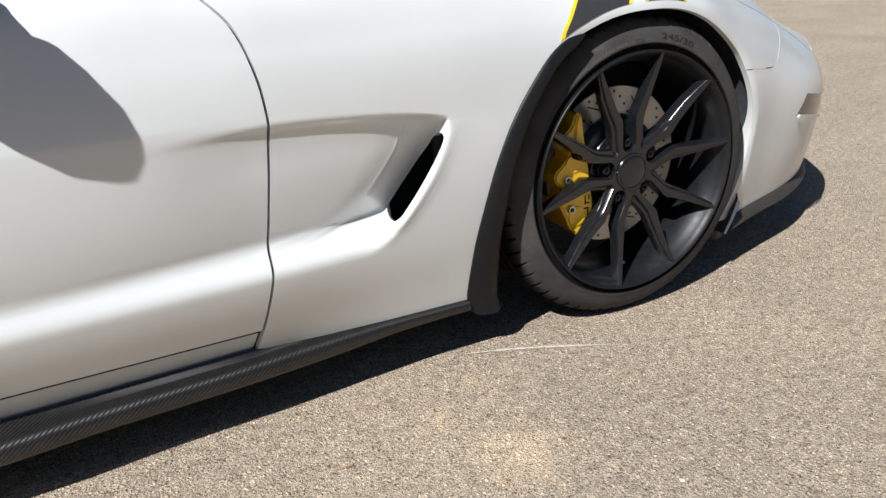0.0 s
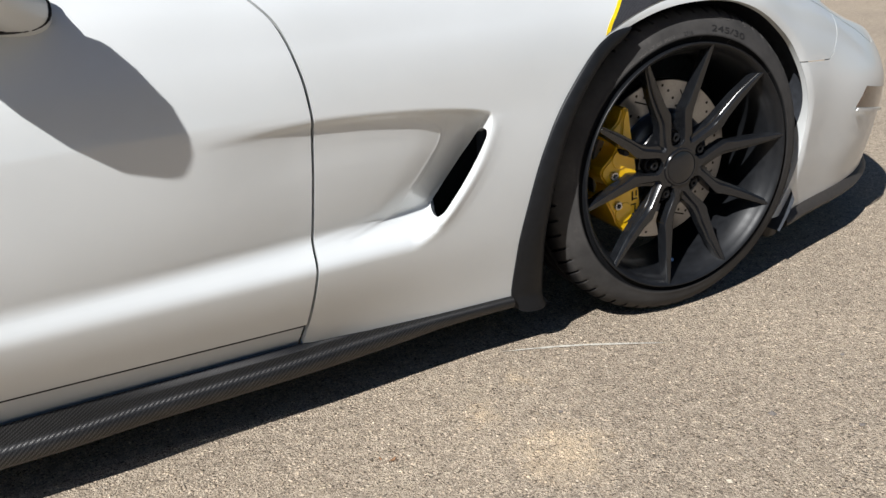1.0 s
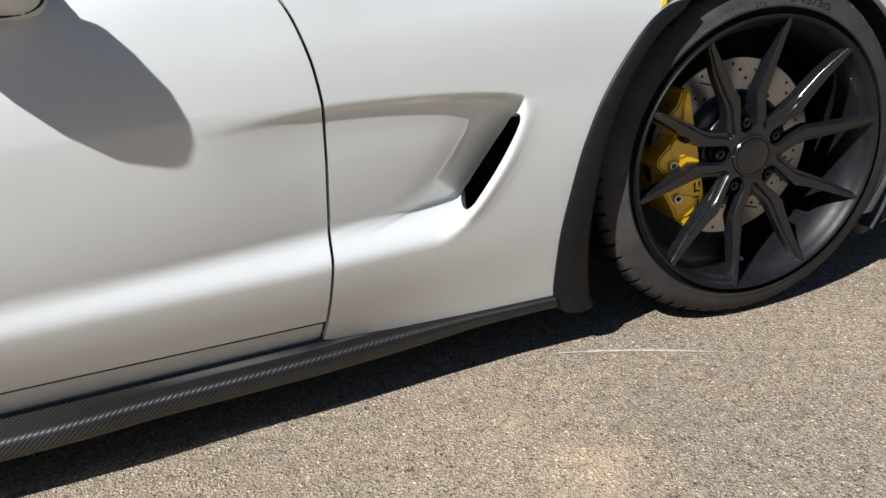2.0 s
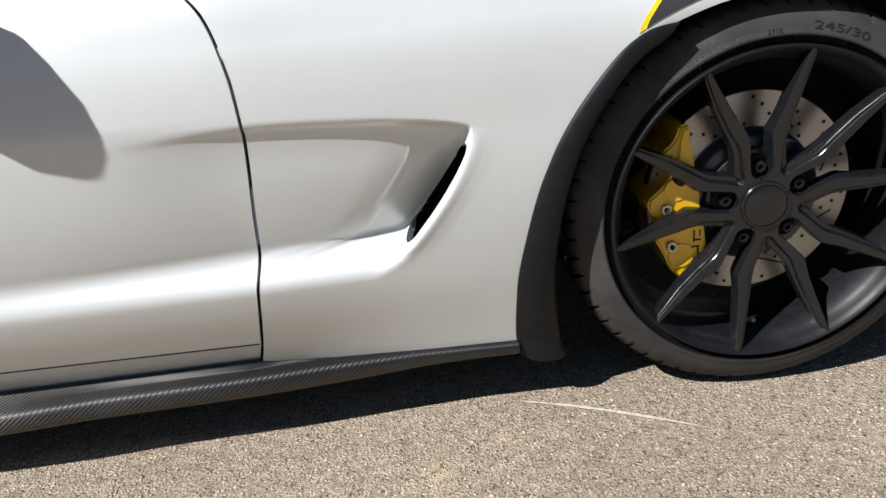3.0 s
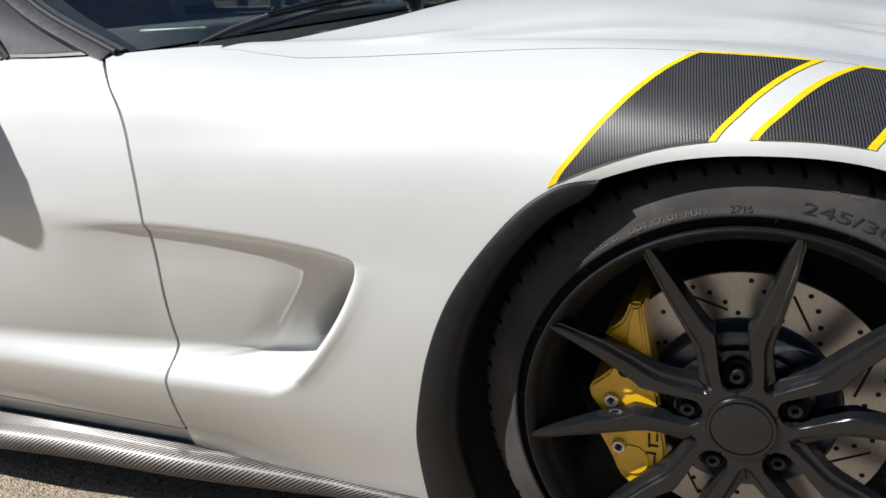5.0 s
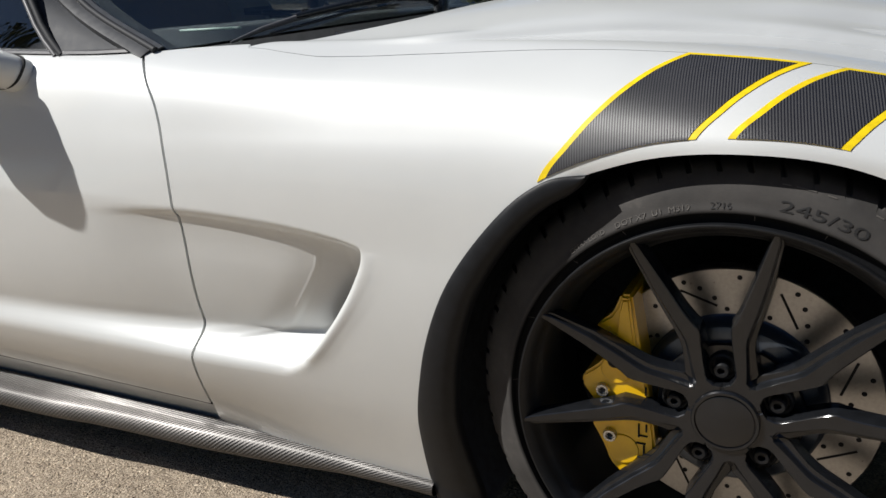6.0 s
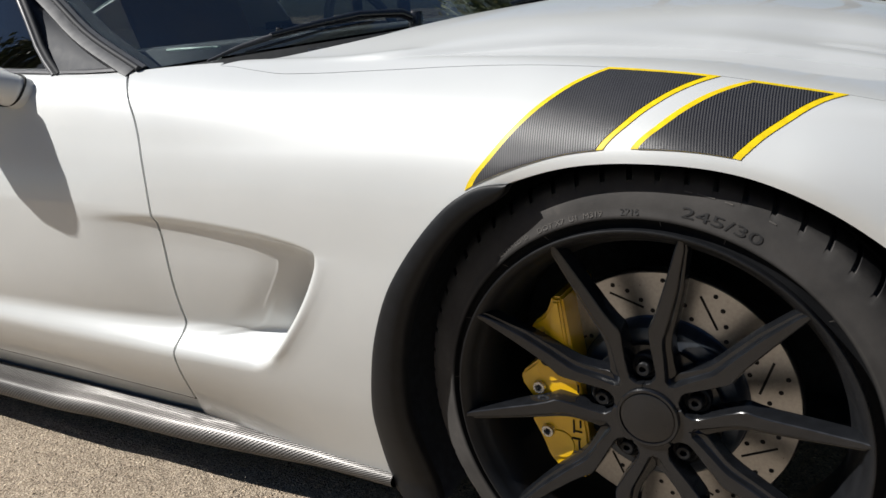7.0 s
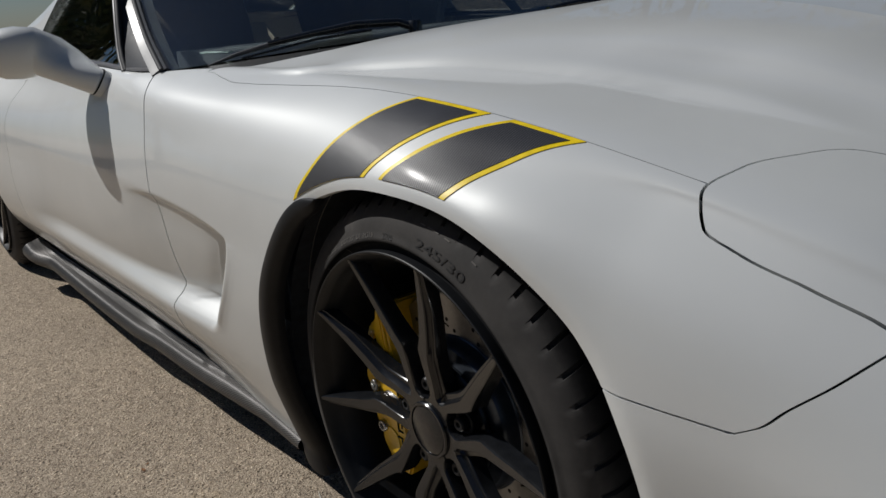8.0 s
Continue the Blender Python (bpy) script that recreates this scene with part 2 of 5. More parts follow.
TAN = plain("tan_leather", (0.16, 0.115, 0.075), 0.6)
INTERIOR = plain("dark_cabin", (0.050, 0.054, 0.062), 0.75)


# ---------------------------------------------------------------- mesh helpers
def mesh_of(name, verts, faces, smooth=True):
    me = bpy.data.meshes.new(name)
    me.from_pydata([tuple(map(float, v)) for v in verts], [], [tuple(map(int, f)) for f in faces])
    me.update()
    if smooth:
        me.polygons.foreach_set("use_smooth", [True] * len(me.polygons))
    return me


def put(name, me, mat, parent=None, label=""):
    ob = new(name, me)
    if mat is not None:
        me.materials.append(mat)
    if parent is not None:
        ob.parent = parent
    if label:
        tagged(ob, label)
    return ob


def part(name, bm, mat, parent, label="", smooth=False):
    me = bpy.data.meshes.new(name)
    bm.to_mesh(me)
    bm.free()
    if smooth:
        me.polygons.foreach_set("use_smooth", [True] * len(me.polygons))
    return put(name, me, mat, parent, label)


def crease(me, angle=35.0):
    """Sharp edges where faces meet at more than the angle."""
    bm = bmesh.new()
    bm.from_mesh(me)
    bmesh.ops.recalc_face_normals(bm, faces=bm.faces)
    for e in bm.edges:
        e.smooth = len(e.link_faces) == 2 and e.calc_face_angle(0.0) < radians(angle)
    bm.to_mesh(me)
    bm.free()
    me.polygons.foreach_set("use_smooth", [True] * len(me.polygons))
    return me


def box(name, size, at, mat, parent, label="", bevel=0.004, turn=(0, 0, 0)):
    bm = bmesh.new()
    bmesh.ops.create_cube(bm, size=1.0, matrix=pose(*at, *turn) @ Matrix.Diagonal((*size, 1)))
    if bevel:
        bmesh.ops.bevel(bm, geom=bm.edges[:], offset=bevel, segments=2, affect="EDGES")
    ob = part(name, bm, mat, parent, label)
    crease(ob.data)
    return ob


def lathe(name, profile, mat, parent, label="", segs=96, centre=(0, 0, 0), axis="y"):
    """Turns (radius, height) pairs round the y axis (height runs along y)."""
    verts, faces, n = [], [], len(profile)
    for k in range(segs):
        a = 2 * math.pi * k / segs
        for r, h in profile:
            if axis == "y":
                verts.append((centre[0] + r * math.cos(a), centre[1] + h, centre[2] + r * math.sin(a)))
            else:
                verts.append((centre[0] + r * math.cos(a), centre[1] + r * math.sin(a), centre[2] + h))
    for k in range(segs):
        for i in range(n - 1):
            p, q = k * n + i, ((k + 1) % segs) * n + i
            faces.append((p, p + 1, q + 1, q))
    me = mesh_of(name, verts, faces)
    bm = bmesh.new()
    bm.from_mesh(me)
    bmesh.ops.remove_doubles(bm, verts=bm.verts, dist=1e-6)
    bmesh.ops.dissolve_degenerate(bm, edges=bm.edges, dist=1e-7)
    bm.to_mesh(me)
    bm.free()
    crease(me, 32.0)
    return put(name, me, mat, parent, label)


def tube(name, points, radius, mat, parent, label="", segs=10):
    """A round bar along points; radius is one number or one for each point."""
    pts = [Vector(p) for p in points]
    radii = radius if isinstance(radius, (list, tuple)) else [radius] * len(pts)
    verts, faces = [], []
    side = None
    for k, p in enumerate(pts):
        d = (pts[min(k + 1, len(pts) - 1)] - pts[max(k - 1, 0)]).normalized()
        if side is None:
            side = d.cross(Vector((0, 0, 1)) if abs(d.z) < 0.9 else Vector((1, 0, 0)))
        side = (side - d * side.dot(d)).normalized()
        up = side.cross(d)
        for s in range(segs):
            a = 2 * math.pi * s / segs
            verts.append(p + (side * math.cos(a) + up * math.sin(a)) * radii[k])
    for k in range(len(pts) - 1):
        for s in range(segs):
            a, b = k * segs + s, k * segs + (s + 1) % segs
            faces.append((a, b, b + segs, a + segs))
    faces += [tuple(range(segs))[::-1], tuple(range((len(pts) - 1) * segs, len(pts) * segs))]
    return put(name, crease(mesh_of(name, verts, faces), 50.0), mat, parent, label)


def pchip(xs, ys, x):
    """Smooth curve through (xs, ys) with no overshoot."""
    xs, ys, x = np.asarray(xs, float), np.asarray(ys, float), np.asarray(x, float)
    h = np.diff(xs)
    d = np.diff(ys) / h
    m = np.zeros_like(ys)
    same = d[:-1] * d[1:] > 0
    w1, w2 = 2 * h[1:] + h[:-1], h[1:] + 2 * h[:-1]
    with np.errstate(divide="ignore", invalid="ignore"):
        m[1:-1] = np.where(same, (w1 + w2) / (w1 / d[:-1] + w2 / d[1:]), 0.0)
    m[0], m[-1] = d[0], d[-1]
    x = np.clip(x, xs[0], xs[-1])
    k = np.clip(np.searchsorted(xs, x) - 1, 0, len(xs) - 2)
    t = (x - xs[k]) / h[k]
    t2, t3 = t * t, t * t * t
    return (2 * t3 - 3 * t2 + 1) * ys[k] + (t3 - 2 * t2 + t) * h[k] * m[k] + (-2 * t3 + 3 * t2) * ys[k + 1] + (t3 - t2) * h[k] * m[k + 1]


def smooth(t):
    t = np.clip(t, 0.0, 1.0)
    return t * t * t * (t * (6 * t - 15) + 10)


# ---------------------------------------------------------------- the car's skin
# Stations along the car (x, nose at +) and the section's lines from sill to hood centre: half widths and heights.
XS = [-3.55, -3.2, -2.65, -2.0, -1.4, -0.96, -0.80, -0.50, -0.216, 0.0, 0.15, 0.311, 0.44, 0.62, 0.82, 1.05]
UK = [0.0, 0.15, 0.37, 0.53, 0.61, 0.69, 0.80, 0.95, 1.40]
SILL_Y = [0.72, 0.85, 0.915, 0.884, 0.863, 0.853, 0.850, 0.858, 0.862, 0.862, 0.855, 0.835, 0.805, 0.755, 0.640, 0.260]
SILL_Z = [0.30, 0.25, 0.20, 0.137, 0.132, 0.131, 0.131, 0.128, 0.125, 0.125, 0.130, 0.140, 0.150, 0.155, 0.160, 0.170]
LOW_Y = [0.78, 0.92, 0.990, 0.962, 0.938, 0.925, 0.920, 0.905, 0.895, 0.893, 0.885, 0.862, 0.828, 0.783, 0.665, 0.290]
LOW_Z = [0.34, 0.30, 0.285, 0.285, 0.285, 0.285, 0.285, 0.285, 0.285, 0.285, 0.285, 0.285, 0.280, 0.275, 0.270, 0.270]
WAIST_Y = [0.82, 0.95, 1.015, 0.982, 0.957, 0.946, 0.937, 0.922, 0.913, 0.906, 0.896, 0.871, 0.836, 0.788, 0.668, 0.300]
WAIST_Z = [0.55, 0.53, 0.51, 0.50, 0.50, 0.50, 0.50, 0.50, 0.50, 0.50, 0.50, 0.49, 0.47, 0.44, 0.41, 0.39]
HIGH_Y = [0.76, 0.90, 0.980, 0.945, 0.924, 0.920, 0.918, 0.905, 0.890, 0.898, 0.878, 0.828, 0.792, 0.715, 0.600, 0.270]
HIGH_Z = [0.72, 0.70, 0.68, 0.66, 0.66, 0.66, 0.66, 0.66, 0.66, 0.66, 0.652, 0.618, 0.580, 0.540, 0.500, 0.460]
SHOULDER_Y = [0.70, 0.81, 0.880, 0.870, 0.880, 0.890, 0.887, 0.862, 0.846, 0.852, 0.830, 0.768, 0.742, 0.675, 0.560, 0.250]
SHOULDER_Z = [0.80, 0.79, 0.765, 0.740, 0.735, 0.735, 0.735, 0.730, 0.720, 0.708, 0.688, 0.664, 0.625, 0.560, 0.512, 0.466]
SEAM_Y = [0.66, 0.76, 0.820, 0.840, 0.850, 0.850, 0.822, 0.775, 0.775, 0.769, 0.752, 0.732, 0.700, 0.630, 0.510, 0.230]
SEAM_Z = [0.84, 0.84, 0.83, 0.80, 0.785, 0.772, 0.774, 0.769, 0.759, 0.743, 0.718, 0.682, 0.645, 0.575, 0.520, 0.470]
CROWN_Y = [0.60, 0.68, 0.700, 0.700, 0.720, 0.740, 0.740, 0.725, 0.680, 0.550, 0.470, 0.420, 0.380, 0.330, 0.270, 0.150]
CROWN_Z = [0.85, 0.86, 0.86, 0.82, 0.80, 0.785, 0.780, 0.775, 0.768, 0.752, 0.724, 0.692, 0.655, 0.585, 0.530, 0.475]
BULGE_Y = [0.40, 0.45, 0.450, 0.450, 0.500, 0.600, 0.620, 0.600, 0.550, 0.440, 0.370, 0.320, 0.280, 0.240, 0.200, 0.080]
BULGE_Z = [0.86, 0.88, 0.89, 0.84, 0.82, 0.80, 0.800, 0.798, 0.790, 0.776, 0.750, 0.716, 0.678, 0.605, 0.545, 0.485]
CENTRE_Y = [0.0] * 16
CENTRE_Z = [0.87, 0.90, 0.91, 0.86, 0.85, 0.84, 0.835, 0.830, 0.815, 0.795, 0.768, 0.732, 0.692, 0.615, 0.552, 0.490]
LINE_Y = [SILL_Y, LOW_Y, WAIST_Y, HIGH_Y, SHOULDER_Y, SEAM_Y, CROWN_Y, BULGE_Y, CENTRE_Y]
LINE_Z = [SILL_Z, LOW_Z, WAIST_Z, HIGH_Z, SHOULDER_Z, SEAM_Z, CROWN_Z, BULGE_Z, CENTRE_Z]


def dent_depth(x, z):
    """The scoop behind the front wheel and its shallow run-out along the door."""
    lip = pchip([0.24, 0.30, 0.33, 0.36, 0.42, 0.47, 0.50, 0.54], [-0.70, -0.62, -0.583, -0.555, -0.507, -0.476, -0.463, -0.458], z)
    s = (lip - x) * 0.86
    s = np.where(s > 0, s * (1.0 - 0.62 * smooth((0.375 - z) / 0.06)), s)
    deep = pchip([-0.085, -0.065, -0.040, -0.022, -0.008, 0.0, 0.003, 0.0075, 0.0640, 0.0725, 0.0820, 0.12, 0.27, 0.48, 0.75, 1.3], [0.0, 0.0, -0.0002, -0.0010, -0.0022, 0.001, 0.015, 0.042, 0.0380, 0.0355, 0.0345, 0.031, 0.027, 0.024, 0.023, 0.023], s)
    top = pchip([-1.3, -1.0, -0.79, -0.62, -0.50, -0.45], [0.556, 0.557, 0.557, 0.547, 0.529, 0.515], x)
    width = pchip([-1.3, -0.95, -0.79, -0.60, -0.50], [0.20, 0.14, 0.095, 0.085, 0.050], x)
    over = pchip([0.0, 0.05, 0.18, 0.5, 1.0, 2.2], [0.0, 0.05, 0.36, 0.62, 0.86, 1.55], (top - z) / width)
    rear = smooth((-0.74 - x) / 0.30)
    over = over * (1 - rear) + rear * np.maximum(0.0, 0.85 * (top + 0.01 - z) / width)
    under = smooth((z - 0.296) / 0.070)
    return deep * over * under * smooth((x + 2.0) / 0.5) - 0.0005 * np.exp(-(joint_distance(x, z) / 0.0019) ** 2)


JOINT = [(-0.495, 0.520), (-0.548, 0.531), (-0.581, 0.534), (-0.598, 0.531), (-0.601, 0.526), (-0.587, 0.519), (-0.565, 0.509), (-0.554, 0.499), (-0.552, 0.489), (-0.558, 0.473), (-0.580, 0.441), (-0.611, 0.400)]


def joint_distance(x, z):
    """Distance from the raised joint of the vent's inner panel, in the side view."""
    best = np.full(np.shape(x), 1.0)
    for (ax, az), (bx, bz) in zip(JOINT, JOINT[1:]):
        dx, dz = bx - ax, bz - az
        t = np.clip(((x - ax) * dx + (z - az) * dz) / (dx * dx + dz * dz), 0.0, 1.0)
        best = np.minimum(best, np.hypot(x - ax - t * dx, z - az - t * dz))
    return best


def skin(x, u):
    """Points of the right side (y < 0) at station x and height line u."""
    x, u = np.asarray(x, float), np.asarray(u, float)
    ys = np.stack([pchip(XS, col, x) for col in LINE_Y], -1)
    zs = np.stack([pchip(XS, col, x) for col in LINE_Z], -1)
    uk = np.array(UK)
    k = np.clip(np.searchsorted(uk, u) - 1, 0, len(uk) - 2)
    h = np.diff(uk)
    t = (u - uk[k]) / h[k]
    rows = np.arange(len(x))

    def along(c):
        d = np.diff(c, axis=1) / h
        m = np.empty_like(c)
        m[:, 1:-1] = (d[:, :-1] * h[1:] + d[:, 1:] * h[:-1]) / (h[1:] + h[:-1])
        m[:, 0], m[:, -1] = d[:, 0], d[:, -1]
        t2, t3 = t * t, t * t * t
        return (2 * t3 - 3 * t2 + 1) * c[rows, k] + (t3 - 2 * t2 + t) * h[k] * m[rows, k] + (-2 * t3 + 3 * t2) * c[rows, k + 1] + (t3 - t2) * h[k] * m[rows, k + 1]

    y, z = -along(ys), along(zs)
    inner = y - pchip([-0.72, -0.40, -0.30, -0.20, -0.08, 0.05, 0.18, 0.30, 0.50], [-0.90, -0.762, -0.705, -0.653, -0.598, -0.552, -0.512, -0.478, -0.425], x)
    z = z + np.where(inner > 0, 0.0155 * (1 - np.exp(-np.maximum(inner, 0) / 0.012)), 0.0) * smooth((0.40 - x) / 0.25) * smooth((x + 0.58) / 0.32) * smooth((u - 0.69) / 0.02)
    side = (u < 0.60) & (x > -2.0) & (x < -0.38)
    if side.any():
        y = y.copy()
        y[side] += dent_depth(x[side], z[side])
    lip = (u < 0.60) & (x > -0.23) & (x < 0.36)
    if lip.any():
        d = arch(x[lip], z[lip])
        y = y.copy()
        y[lip] += 0.0045 * np.clip((0.0165 - d) / 0.0165, 0.0, 1.3) ** 1.4 * smooth((x[lip] + 0.22) / 0.06)
    return x, y, z


WHEEL_Z = 0.324


def arch(x, z, cx=0.0):
    """Distance outside the wheel opening's edge."""
    a = np.degrees(np.arctan2(z - WHEEL_Z, x - cx))
    a = np.where(a < -90, a + 360, a)
    edge = pchip([-90, -40, -10, 12, 24, 38, 49, 70, 90, 110, 126, 143, 158, 176, 190, 206, 270], [0.352, 0.352, 0.353, 0.357, 0.356, 0.354, 0.347, 0.339, 0.333, 0.339, 0.350, 0.361, 0.373, 0.388, 0.407, 0.430, 0.44], a)
    return np.hypot(x - cx, z - WHEEL_Z) - edge


def door_gap(z):
    return pchip([0.10, 0.139, 0.195, 0.292, 0.35, 0.414, 0.50, 0.551, 0.60, 0.66, 0.70, 0.735, 0.769, 0.80], [-0.845, -0.836, -0.821, -0.803, -0.795, -0.789, -0.781, -0.778, -0.781, -0.793, -0.808, -0.836, -0.876, -0.94], z)


def panel(name, limits, xs, us, mat, parent, label="", gap=0.002, depth=0.012, lift=0.0):
    """A piece of the skin where all limits(x, u) are positive, with turned-in edges."""
    nx, nu = len(xs), len(us)
    x, u = [g.ravel() for g in np.meshgrid(xs, us, indexing="ij")]
    faces = [(i * nu + j, (i + 1) * nu + j, (i + 1) * nu + j + 1, i * nu + j + 1) for i in range(nx - 1) for j in range(nu - 1)]
    for f in limits:
        value = f(x, u) - gap
        cut = {}
        for face in faces:
            for p, q in zip(face, face[1:] + face[:1]):
                if (value[p] > 0) != (value[q] > 0):
                    cut.setdefault((min(p, q), max(p, q)), len(x) + len(cut))
        if cut:
            ends = np.array(list(cut))
            lo, hi = np.zeros(len(ends)), np.ones(len(ends))
            x0, u0, x1, u1 = x[ends[:, 0]], u[ends[:, 0]], x[ends[:, 1]], u[ends[:, 1]]
            first = value[ends[:, 0]] > 0
            for _ in range(16):
                mid = (lo + hi) / 2
                same = (f(x0 + (x1 - x0) * mid, u0 + (u1 - u0) * mid) - gap > 0) == first
                lo, hi = np.where(same, mid, lo), np.where(same, hi, mid)
            x, u = np.append(x, x0 + (x1 - x0) * lo), np.append(u, u0 + (u1 - u0) * lo)
        kept = []
        for face in faces:
            good = [value[p] > 0 for p in face]
            if all(good):
                kept.append(face)
            elif any(good):
                ring = []
                for p, q, inside in zip(face, face[1:] + face[:1], good):
                    if inside:
                        ring.append(p)
                    key = (min(p, q), max(p, q))
                    if key in cut:
                        ring.append(cut[key])
                if len(ring) >= 3:
                    kept.append(tuple(ring))
        faces = kept
    px, py, pz = skin(x, u)
    if lift:
        e = 1e-3
        du = np.stack(skin(x, u + e), -1) - np.stack(skin(x, u - e), -1)
        dx = np.stack(skin(x + e, u), -1) - np.stack(skin(x - e, u), -1)
        n = np.cross(dx, du)
        n *= lift / np.linalg.norm(n, axis=1)[:, None] * np.where(n[:, 1] > 0, -1, 1)[:, None]
        px, py, pz = px + n[:, 0], py + n[:, 1], pz + n[:, 2]
    used = sorted({q for f in faces for q in f})
    at = {q: n for n, q in enumerate(used)}
    me = mesh_of(name, [(px[q], py[q], pz[q]) for q in used], [tuple(at[q] for q in f) for f in faces])
    if lift:
        layer = me.uv_layers.new(name="UVMap")
        where = [(x[used[q.vertex_index]], u[used[q.vertex_index]]) for q in me.loops]
        layer.data.foreach_set("uv", [float(c) for pair in where for c in pair])
    fold_edges(me, depth)
    return put(name, me, mat, parent, label)


def fold_edges(me, depth):
    bm = bmesh.new()
    bm.from_mesh(me)
    bmesh.ops.remove_doubles(bm, verts=bm.verts, dist=4e-4)
    bmesh.ops.dissolve_degenerate(bm, edges=bm.edges, dist=1e-5)
    bm.normal_update()
    rim = [e for e in bm.edges if e.is_boundary]
    normals = {v: v.normal.copy() for e in rim for v in e.verts}
    grown = bmesh.ops.extrude_edge_only(bm, edges=rim)
    for e in rim:
        e.smooth = False
    lookup = {tuple(round(c, 6) for c in v.co): n for v, n in normals.items()}
    for v in [g for g in grown["geom"] if isinstance(g, bmesh.types.BMVert)]:
        v.co -= lookup.get(tuple(round(c, 6) for c in v.co), Vector((0, 0, 0))) * depth
    for f in bm.faces:
        f.smooth = True
    bm.to_mesh(me)
    bm.free()


def spans(*runs):
    """Grid lines: (start, end, step) runs end to end."""
    out = [runs[0][0]]
    for a, b, step in runs:
        n = max(1, round((b - a) / step))
        out += list(a + (b - a) * np.arange(1, n + 1) / n)
    return np.array(out)


def mirrored(ob, parent):
    """The same panel on the car's other side."""
    me = ob.data.copy()
    me.transform(Matrix.Diagonal((1, -1, 1, 1)))
    me.flip_normals()
    twin = new(ob.name.split(".")[0], me)
    twin.parent = parent
    return twin


car = tagged(new("car"), "white pearl sports car with black wheels, parked on asphalt", "car")


def bumper_seam(x, u):
    """Positive on the fender's side of the seam in front of the wheel."""
    _, y, z = skin(x, u)
    low = z - pchip([0.25, 0.311, 0.375, 0.425], [0.503, 0.500, 0.494, 0.489], x)
    low = np.where(x < 0.24, 1.0, low)
    front = 0.70 * (pchip([0.40, 0.470, 0.489, 0.500, 0.517, 0.540, 0.563, 0.62, 0.70], [0.36, 0.405, 0.430, 0.450, 0.466, 0.492, 0.515, 0.575, 0.66], z) - x)
    return np.minimum(low, front)


def rear_edge(y):
    return pchip([-0.9, -0.80, -0.715, -0.65, -0.60, -0.40, 0.0], [-0.80, -0.706, -0.622, -0.556, -0.517, -0.463, -0.425], y)


def lid_shape(x, u):
    """Positive outside the pop-up headlight lid."""
    _, y, z = skin(x, u)
    across = y + 0.626 - 0.20 * (x - 0.45)
    turn = np.degrees(np.arctan2(across, x - 0.55))
    reach = pchip([-180, -171.6, -154.8, -147.9, -141.3, -127.2, -108.6, -90, -60, -28.8, 0, 31, 60, 90, 120, 138.5, 146.2, 165.5, 180],
                  [0.2235, 0.2254, 0.2375, 0.234, 0.211, 0.167, 0.138, 0.130, 0.152, 0.228, 0.225, 0.233, 0.171, 0.150, 0.172, 0.2203, 0.2285, 0.220, 0.2235], turn)
    return (np.hypot(x - 0.55, across) - reach) * 0.8


us_side = spans((0.0, 0.20, 0.008), (0.20, 0.43, 0.0025), (0.43, 0.54, 0.004), (0.54, 0.714, 0.006))
fender_x = spans((-0.95, -0.64, 0.008), (-0.64, -0.44, 0.0011), (-0.44, 0.40, 0.008), (0.40, 0.75, 0.01))


def slot(x, u):
    """Positive outside the round-ended opening in the scoop's steep front wall."""
    _, y, z = skin(x, u)
    lip = pchip([0.24, 0.30, 0.33, 0.36, 0.42, 0.47, 0.50, 0.54], [-0.70, -0.62, -0.583, -0.555, -0.507, -0.476, -0.463, -0.458], z)
    s = (lip - x) * 0.86
    inward = pchip([-0.02, 0.0, 0.003, 0.0075, 0.012, 0.03], [-0.005, 0.001, 0.015, 0.042, 0.060, 0.100], s)
    past = np.maximum(0.0, np.maximum(z - 0.474, 0.361 - z))
    return np.hypot(inward - 0.0225, past * 1.15) - 0.0165


def seam_u(x):
    """The hood seam's height line."""
    return pchip([-0.72, -0.70, -0.63, -0.56, -0.50, -0.43, -0.37, -0.30, -0.23, -0.15, -0.08, 0.0, 1.1], [0.690, 0.689, 0.670, 0.658, 0.659, 0.664, 0.669, 0.677, 0.684, 0.689, 0.690, 0.690, 0.690], x)


def fender_top(x, u):
    return seam_u(x) - 0.0001 + np.where(x < -0.708, np.interp(x, [-0.90, -0.86, -0.72], [0.0, 0.002, 0.019]), 0.0) - u


fender = panel("fender", [
    lambda x, u: 0.52 * (x - door_gap(skin(x, u)[2])),
    lambda x, u: arch(x, skin(x, u)[2]) + 0.002,
    bumper_seam,
    fender_top,
    slot,
    lid_shape,
], fender_x, us_side, WHITE, car, "white front fender with a scooped side vent", gap=0.0012, depth=0.012)
door_x = spans((-2.05, -1.3, 0.02), (-1.3, -0.75, 0.008))
door = panel("door", [
    lambda x, u: 0.88 * (door_gap(skin(x, u)[2]) - x),
    lambda x, u: skin(x, u)[2] - pchip([-2.0, -1.22, -0.83], [0.215, 0.200, 0.191], x),
    lambda x, u: x + 2.0,
    lambda x, u: 0.6913 - u + 0.0 * x,
], door_x, us_side, WHITE, car, "white door with a shallow scooped line", gap=0.0024, depth=0.020)
sill = panel("sill", [
    lambda x, u: 0.9 * (door_gap(skin(x, u)[2]) - x),
    lambda x, u: pchip([-2.0, -1.22, -0.83], [0.215, 0.200, 0.191], x) - skin(x, u)[2],
    lambda x, u: arch(x, skin(x, u)[2], -2.654) + 0.002,
], spans((-2.3, -1.3, 0.02), (-1.3, -0.78, 0.008)), us_side[:40], WHITE, car, "white sill tucked under the door", lift=-0.009)
# added near-black strip that draws the shaded gap between door and sill
gap_line = []
